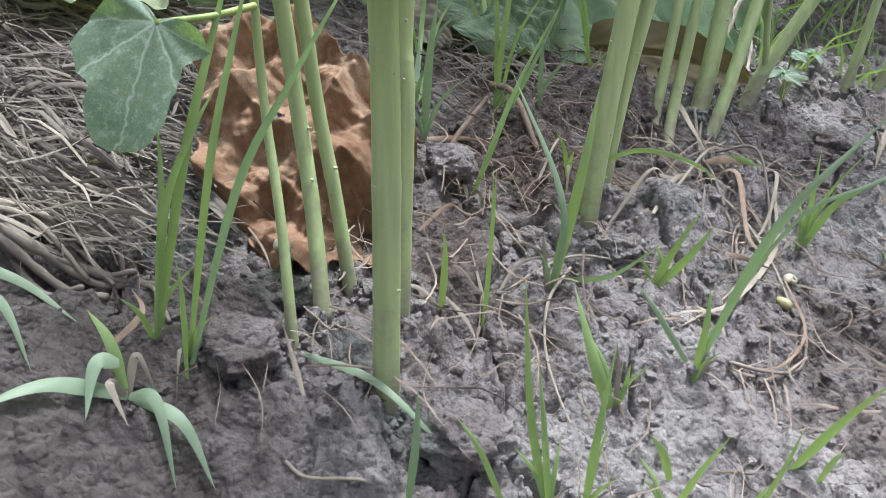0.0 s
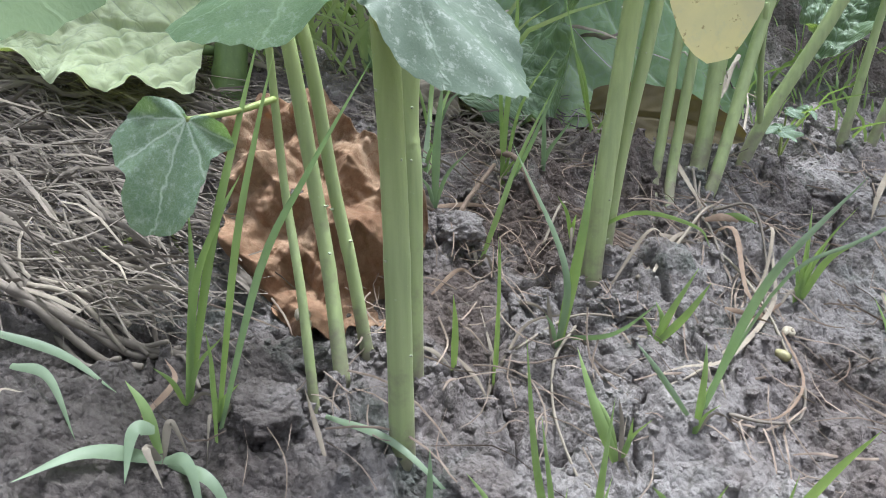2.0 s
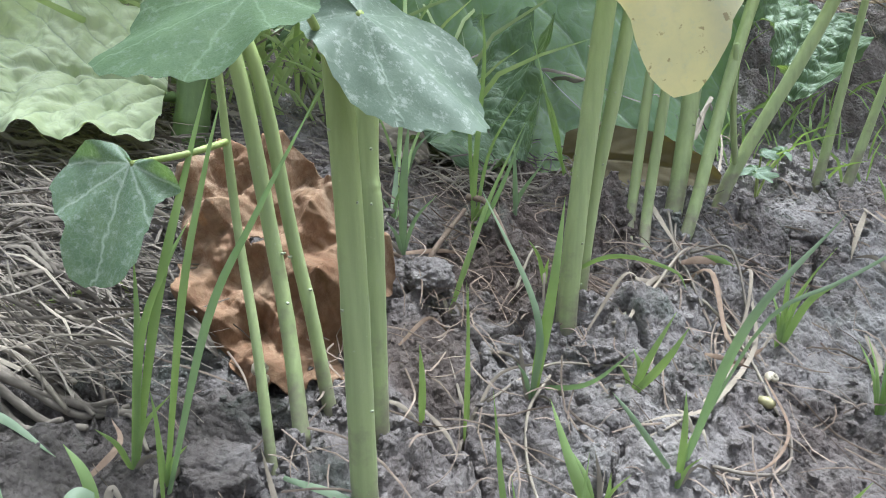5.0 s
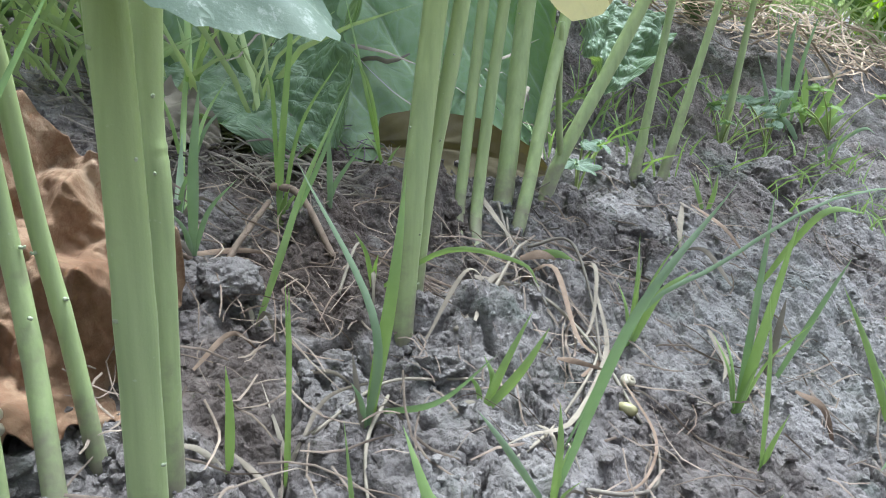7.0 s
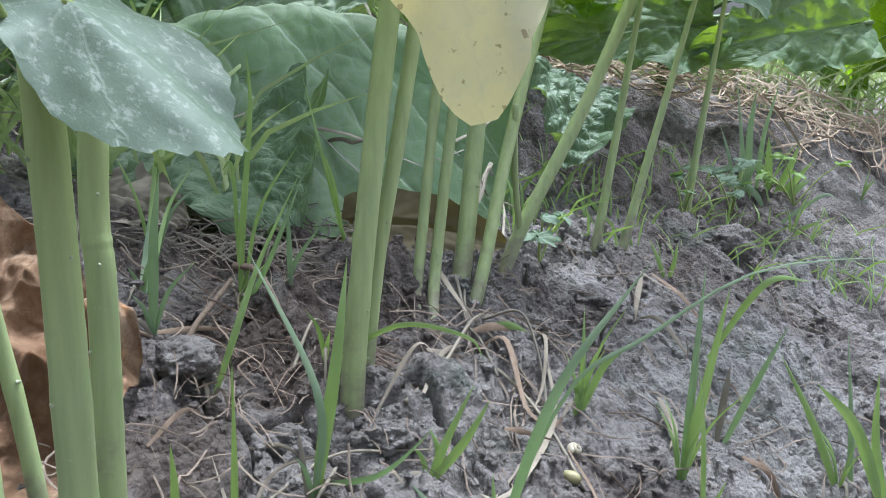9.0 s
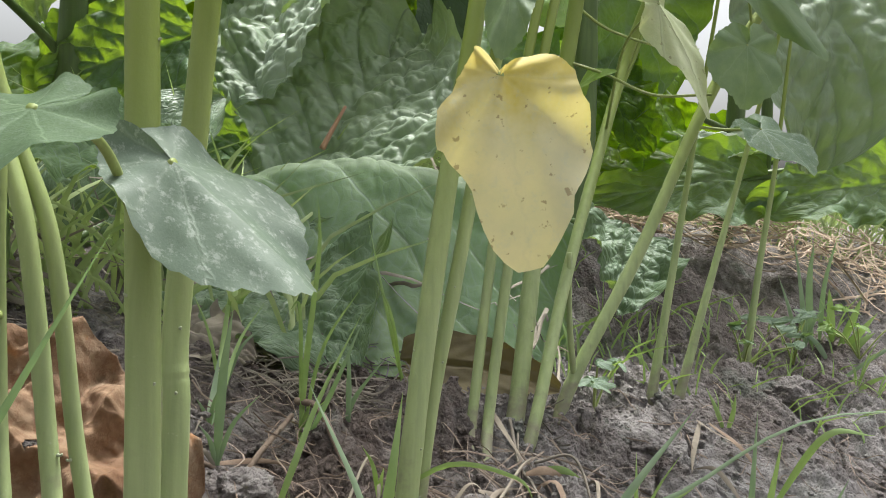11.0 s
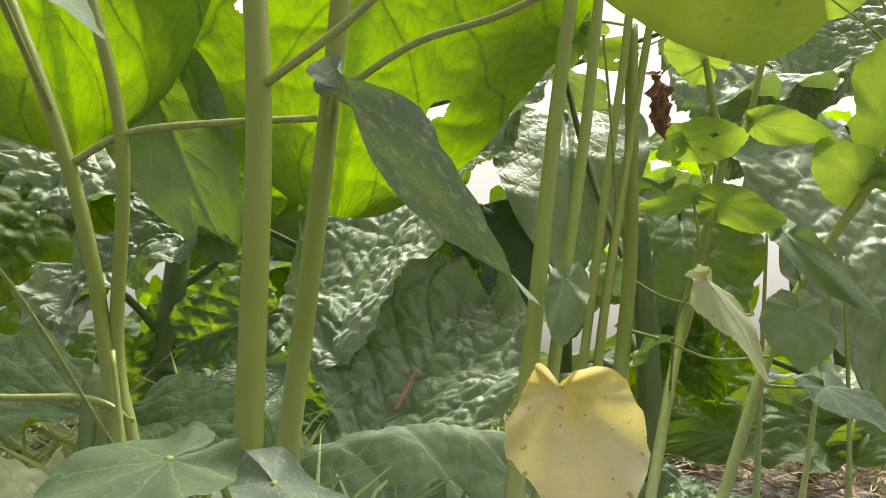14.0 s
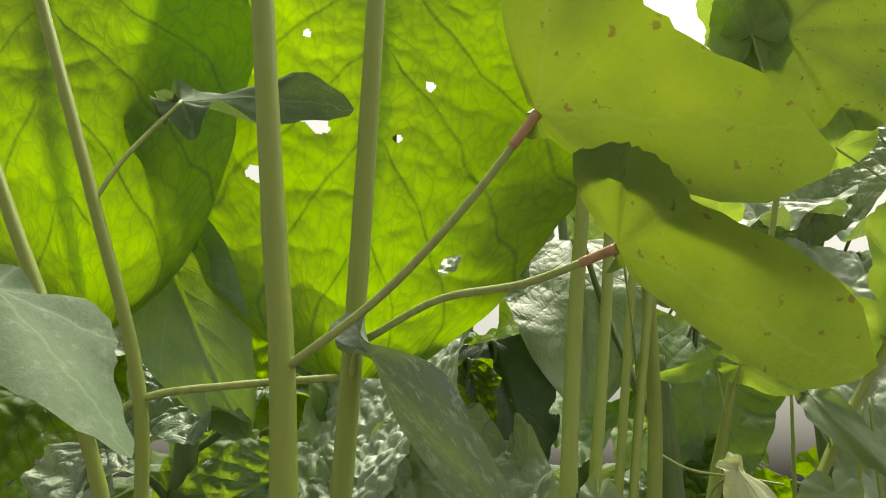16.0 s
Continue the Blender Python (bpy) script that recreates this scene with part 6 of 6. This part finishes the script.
straw_stuff("dry_grass_litter", "bent dead grass lying in a small heap on mud", LITTER, 28,
            lambda r: (r.gauss(0.236, 0.018), r.gauss(0.54, 0.03), 0.004 + 0.012 * r.random(), r.gauss(1.3, 0.5)), 0.075, 0.0014, 23, 0.15, 0.6)
straw_stuff("dry_grass_litter", "dead grass blades lying across mud", LITTER, 60,
            lambda r: (r.uniform(0.20, 0.42), r.uniform(0.36, 0.60), 0.005 + 0.004 * r.random(), r.gauss(0.5, 0.8)), 0.07, 0.0012, 24, 0.05, 0.5)


straw_stuff("dry_grass_litter", "short broken straw bits strewn on mud", LITTER, 260,
            lambda r: (r.uniform(0.0, 0.55), r.uniform(0.31, 0.72), 0.005 + 0.003 * r.random(), r.uniform(0, 3.1)), 0.018, 0.0010, 25, 0.05, 0.4)


def field_grass(name, label, count, x0, x1, y0, y1, height, width, seed, mat):
    rnd = random.Random(seed)
    verts, faces = [], []
    for _ in range(count):
        x, y = rnd.uniform(x0, x1), y0 + (y1 - y0) * rnd.random() ** 1.6
        z = base_z(x, y)
        h, a = height * rnd.uniform(0.4, 1.2), rnd.uniform(0, 6.28)
        lean_by = h * rnd.uniform(0.2, 1.6)
        b = Vector((x, y, z - 0.003))
        m = b + Vector((math.cos(a) * lean_by * 0.3, math.sin(a) * lean_by * 0.3, h * 0.6))
        t = b + Vector((math.cos(a) * lean_by, math.sin(a) * lean_by, h))
        ribbon([b, m, t], width * rnd.uniform(0.5, 1.3), 5, 0.3, True, verts, faces)
    return tagged(part(name, mesh_from(name, verts, faces), mat), label, "grass", kind="stuff")


field_grass("meadow_grass", "bright green grass beyond the bed", 12000, -3.0, 4.0, 1.35, 6.0, 0.13, 0.006, 31, GRASS_FAR)
field_grass("meadow_grass", "sparse green grass between the plants", 900, -0.7, 0.1, 0.66, 1.4, 0.12, 0.005, 32, GRASS_FAR)
field_grass("meadow_grass", "short green weeds on the far bed", 260, 0.30, 0.8, 0.74, 1.02, 0.04, 0.003, 33, GRASS)


def dry_stalk(label, pts, r, mat=STRAW_PALE, name="dry_stalk"):
    return tagged(part(name, tube(pts, r, r * 0.7, 30, 7, wobble=0.12, seed=int(r * 1e5)), mat), label, "stalk", "dry stalks")
dry_stalk("thick pale dry stalk on the straw", [on_ground(x, y, z) for x, y, z in ((-0.140, 0.403, 0.022), (-0.111, 0.392, 0.020), (-0.083, 0.388, 0.012))], .0026, STRAW_PALE)
dry_stalk("pale dry stalk on the straw", [on_ground(x, y, z) for x, y, z in ((-0.129, 0.381, 0.020), (-0.110, 0.383, 0.018), (-0.087, 0.381, 0.010))], .0020, STRAW_PALE)
dry_stalk("thin green-straw stalk over the straw", [on_ground(x, y, z) for x, y, z in ((-0.147, 0.417, 0.020), (-0.117, 0.426, 0.018), (-0.089, 0.437, 0.014), (-0.085, 0.450, 0.012))], .0013, PETIOLE)
dry_stalk("dry brown stalk bent over the straw", [on_ground(x, y, z) for x, y, z in ((-0.082, 0.395, 0.006), (-0.073, 0.379, 0.004), (-0.056, 0.368, 0.003), (-0.043, 0.351, 0.002))], .0014, STRAW)
dry_stalk("dry pale stalk among straw", [on_ground(x, y, z) for x, y, z in ((-0.129, 0.370, 0.018), (-0.108, 0.374, 0.016), (-0.086, 0.369, 0.009))], .0016, STRAW_PALE)
for k, (x, y, turn) in enumerate(((-0.150, 0.395, -0.25), (-0.142, 0.388, -0.12), (-0.156, 0.380, -0.3), (-0.138, 0.376, -0.05), (-0.150, 0.371, -0.2), (-0.132, 0.366, 0.05))):
    d = Vector((math.cos(turn), math.sin(turn), 0)) * 0.055
    dry_stalk("thick bent dead stem bundled in the straw", [on_ground(x + d.x * f, y + d.y * f + 0.006 * math.sin(3 * f + k), 0.017 - 0.010 * f) for f in (0, 0.5, 1.0, 1.4)], 0.0017 + 0.0002 * k, STRAW)
dry_stalk("dry root looping over the mud", [on_ground(x, y, z) for x, y, z in ((0.141, 0.444, 0.003), (0.128, 0.415, 0.003), (0.127, 0.390, 0.003), (0.136, 0.357, 0.003), (0.141, 0.339, 0.002))], .0009, STRAW_PALE)
dry_stalk("dry root lying on the mud", [on_ground(x, y, z) for x, y, z in ((0.017, 0.306, 0.002), (0.027, 0.299, 0.003), (0.049, 0.299, 0.003), (0.072, 0.305, 0.002))], .0009, STRAW_PALE)
dry_stalk("dry root looping over the mud", [on_ground(x, y, z) for x, y, z in ((0.217, 0.394, 0.002), (0.237, 0.396, 0.003), (0.262, 0.415, 0.004), (0.269, 0.434, 0.004), (0.263, 0.452, 0.003))], .0010, STRAW)
dry_stalk("dry grass stalk bent over the mud", [on_ground(x, y, z) for x, y, z in ((0.180, 0.484, 0.003), (0.205, 0.513, 0.010), (0.229, 0.549, 0.012), (0.240, 0.563, 0.008))], .0012, STRAW_PALE)
dry_stalk("dry grass stalk bent over the mud", [on_ground(x, y, z) for x, y, z in ((0.239, 0.556, 0.010), (0.263, 0.552, 0.012), (0.266, 0.517, 0.010), (0.255, 0.475, 0.004))], .0010, STRAW)
dry_stalk("dry grass stalk bent over the mud", [on_ground(x, y, z) for x, y, z in ((0.228, 0.547, 0.010), (0.245, 0.519, 0.008), (0.258, 0.481, 0.004), (0.266, 0.445, 0.002))], .0011, STRAW_PALE)
dry_stalk("dry grass stalk bent over the mud", [on_ground(x, y, z) for x, y, z in ((0.247, 0.631, 0.004), (0.235, 0.580, 0.012), (0.237, 0.552, 0.010))], .0010, STRAW)
dry_stalk("dry grass stalk bent over the mud", [on_ground(x, y, z) for x, y, z in ((0.200, 0.533, 0.003), (0.215, 0.532, 0.007), (0.234, 0.546, 0.009))], .0012, STRAW_PALE)
dry_stalk("pale thin root across the mud", [on_ground(x, y, z) for x, y, z in ((0.107, 0.432, 0.003), (0.139, 0.450, 0.006), (0.168, 0.465, 0.006), (0.191, 0.466, 0.003))], .0009, STRAW_PALE)
dry_stalk("thin dry runner across the mud", [on_ground(x, y, z) for x, y, z in ((0.180, 0.403, 0.002), (0.215, 0.432, 0.005), (0.248, 0.468, 0.006), (0.268, 0.507, 0.004))], .0009, STRAW_PALE)
dry_stalk("knobbly grey root at the straw edge", [on_ground(x, y, z) for x, y, z in ((0.064, 0.510, 0.004), (0.074, 0.529, 0.008), (0.092, 0.571, 0.010))], .0022, ROOT)
dry_stalk("knobbly grey root at the straw edge", [on_ground(x, y, z) for x, y, z in ((0.094, 0.575, 0.012), (0.108, 0.556, 0.009), (0.124, 0.530, 0.004))], .0024, ROOT)
dry_stalk("reddish brown root lying on soil", [on_ground(x, y, z) for x, y, z in ((0.044, 0.514, 0.004), (0.061, 0.517, 0.006), (0.079, 0.522, 0.004))], .0014, ROOT)
dry_stalk("thin pale root curling on soil", [on_ground(x, y, z) for x, y, z in ((0.124, 0.502, 0.002), (0.135, 0.527, 0.008), (0.145, 0.556, 0.006))], .0009, STRAW_PALE)
dry_stalk("dry brown stalk beside stems", [on_ground(x, y, z) for x, y, z in ((0.235, 0.608, 0.003), (0.234, 0.571, 0.006), (0.236, 0.545, 0.008), (0.239, 0.516, 0.006))], .0012, STRAW)


def dead_blade(label, line, width, mat, up=0.004, arch=0.006):
    """A flat dead grass blade lying on the mud, lifted a little along its middle."""
    n = len(line) - 1
    pts = [on_ground(x, y, up + arch * math.sin(math.pi * k / n)) for k, (x, y) in enumerate(line)]
    me = ribbon(pts, width, 18, 0.3, True, twist=1.2 * math.sin(line[0][0] * 900), facing=(0.1, -0.6, 0.75))
    return tagged(part("dead_grass_blade", me, mat), label, "dead grass", "dead grass blades")


TAN_BLADE = plain_material("dead_blade_tan", (0.175, 0.145, 0.112), (0.27, 0.23, 0.18), 70, 0.8, (1, 1, 1), 0.3, vary=0.0)
BROWN_BLADE = plain_material("dead_blade_brown", (0.15, 0.10, 0.07), (0.27, 0.195, 0.14), 70, 0.85, (1, 1, 1), 0.4, vary=0.0)
for line, w, mat, up in (
        (((0.220, 0.617), (0.227, 0.587), (0.235, 0.560)), 0.0045, TAN_BLADE, 0.008), (((0.189, 0.482), (0.209, 0.524), (0.234, 0.554)), 0.0036, TAN_BLADE, 0.006),
        (((0.234, 0.557), (0.248, 0.536), (0.249, 0.491), (0.266, 0.482)), 0.0042, BROWN_BLADE, 0.006), (((0.233, 0.551), (0.247, 0.548), (0.275, 0.575)), 0.0060, BROWN_BLADE, 0.010),
        (((0.275, 0.575), (0.272, 0.533), (0.258, 0.500), (0.230, 0.482)), 0.0026, TAN_BLADE, 0.008), (((0.198, 0.521), (0.214, 0.530), (0.224, 0.527)), 0.0042, TAN_BLADE, 0.004),
        (((0.273, 0.530), (0.264, 0.488), (0.222, 0.425), (0.197, 0.413), (0.180, 0.401)), 0.0032, TAN_BLADE, 0.005), (((0.100, 0.470), (0.117, 0.458), (0.129, 0.452)), 0.0024, TAN_BLADE, 0.003),
        (((0.100, 0.425), (0.116, 0.443), (0.153, 0.458)), 0.0022, TAN_BLADE, 0.004), (((0.073, 0.416), (0.086, 0.404), (0.093, 0.392)), 0.0026, TAN_BLADE, 0.003),
        (((0.262, 0.461), (0.267, 0.431), (0.247, 0.404), (0.222, 0.398)), 0.0020, BROWN_BLADE, 0.003), (((0.232, 0.476), (0.240, 0.467), (0.259, 0.467)), 0.0034, BROWN_BLADE, 0.004),
        (((0.165, 0.482), (0.188, 0.500), (0.201, 0.494)), 0.0026, TAN_BLADE, 0.003), (((0.050, 0.515), (0.078, 0.530), (0.096, 0.530)), 0.0034, BROWN_BLADE, 0.005),
        (((0.058, 0.455), (0.074, 0.467), (0.087, 0.461)), 0.0028, BROWN_BLADE, 0.003), (((0.414, 0.695), (0.384, 0.641), (0.363, 0.599)), 0.0050, TAN_BLADE, 0.006),
        (((0.422, 0.695), (0.427, 0.653), (0.434, 0.626)), 0.0045, BROWN_BLADE, 0.006), (((0.410, 0.692), (0.418, 0.665), (0.464, 0.665)), 0.0045, TAN_BLADE, 0.008),
        (((0.345, 0.524), (0.344, 0.500), (0.330, 0.479)), 0.0050, TAN_BLADE, 0.004), (((0.379, 0.482), (0.391, 0.470), (0.404, 0.467)), 0.0045, BROWN_BLADE, 0.003),
        (((0.240, 0.464), (0.264, 0.485), (0.276, 0.500)), 0.0030, BROWN_BLADE, 0.003), (((0.396, 0.584), (0.381, 0.599), (0.367, 0.608)), 0.0040, TAN_BLADE, 0.004),
        (((0.020, 0.330), (0.012, 0.345), (0.004, 0.362)), 0.0030, TAN_BLADE, 0.006), (((-0.060, 0.325), (-0.052, 0.345), (-0.066, 0.368)), 0.0034, BROWN_BLADE, 0.004)):
    dead_blade("pale tan dead grass blade on the mud" if mat is TAN_BLADE else "brown curled dead grass blade on the mud", line, w, mat, up)


def leafy_weed(label, x, y, height, n, seed, mat):
    """A small weed: a thin stem with pairs of oval leaves."""
    rnd = random.Random(seed)
    g = on_ground(x, y)
    root = thing("leafy_weed", g, label, "weed", "small weeds")
    for k in range(n):
        a = rnd.uniform(0, 6.28)
        r = height * rnd.uniform(0.3, 0.9)
        top = g + Vector((r * math.cos(a), r * math.sin(a) * 0.6, height * rnd.uniform(0.4, 1.0)))
        part("stem", tube([g, g.lerp(top, 0.5) + Vector((0, 0, 0.006)), top], 0.0011, 0.0007, 10, 6), PETIOLE, root)
        for q in range(3):
            b = rnd.uniform(0, 6.28)
            L = rnd.uniform(0.012, 0.02)
            tip = top + Vector((L * math.cos(b), L * math.sin(b), rnd.uniform(-0.3, 0.5) * L))
            part("leaf", heart_leaf(top, tip, (rnd.uniform(-0.4, 0.4), -0.6, 0.8), 0.7, OVAL, seed=k * 7 + q), mat, root)


leafy_weed("small grey-green weed under mallow stems", 0.331, 0.715, 0.045, 4, 1, MALLOW)
leafy_weed("small grey-green weed on the far bed", 0.525, 0.835, 0.06, 5, 2, MALLOW)
leafy_weed("small grey-green weed on the far bed", 0.62, 0.90, 0.06, 5, 3, MALLOW)
leafy_weed("small green weed on the far bed", 0.72, 0.93, 0.06, 5, 4, MALLOW_THIN)
straw_stuff("straw_heap", "pale upright stubble and dry stems behind the straw", STRAW_PALE, 160,
            lambda r: (r.uniform(-0.34, -0.08), r.uniform(0.62, 0.72), 0.02 + 0.02 * r.random(), r.uniform(0, 3.1)), 0.07, 0.003, 17, 0.9)
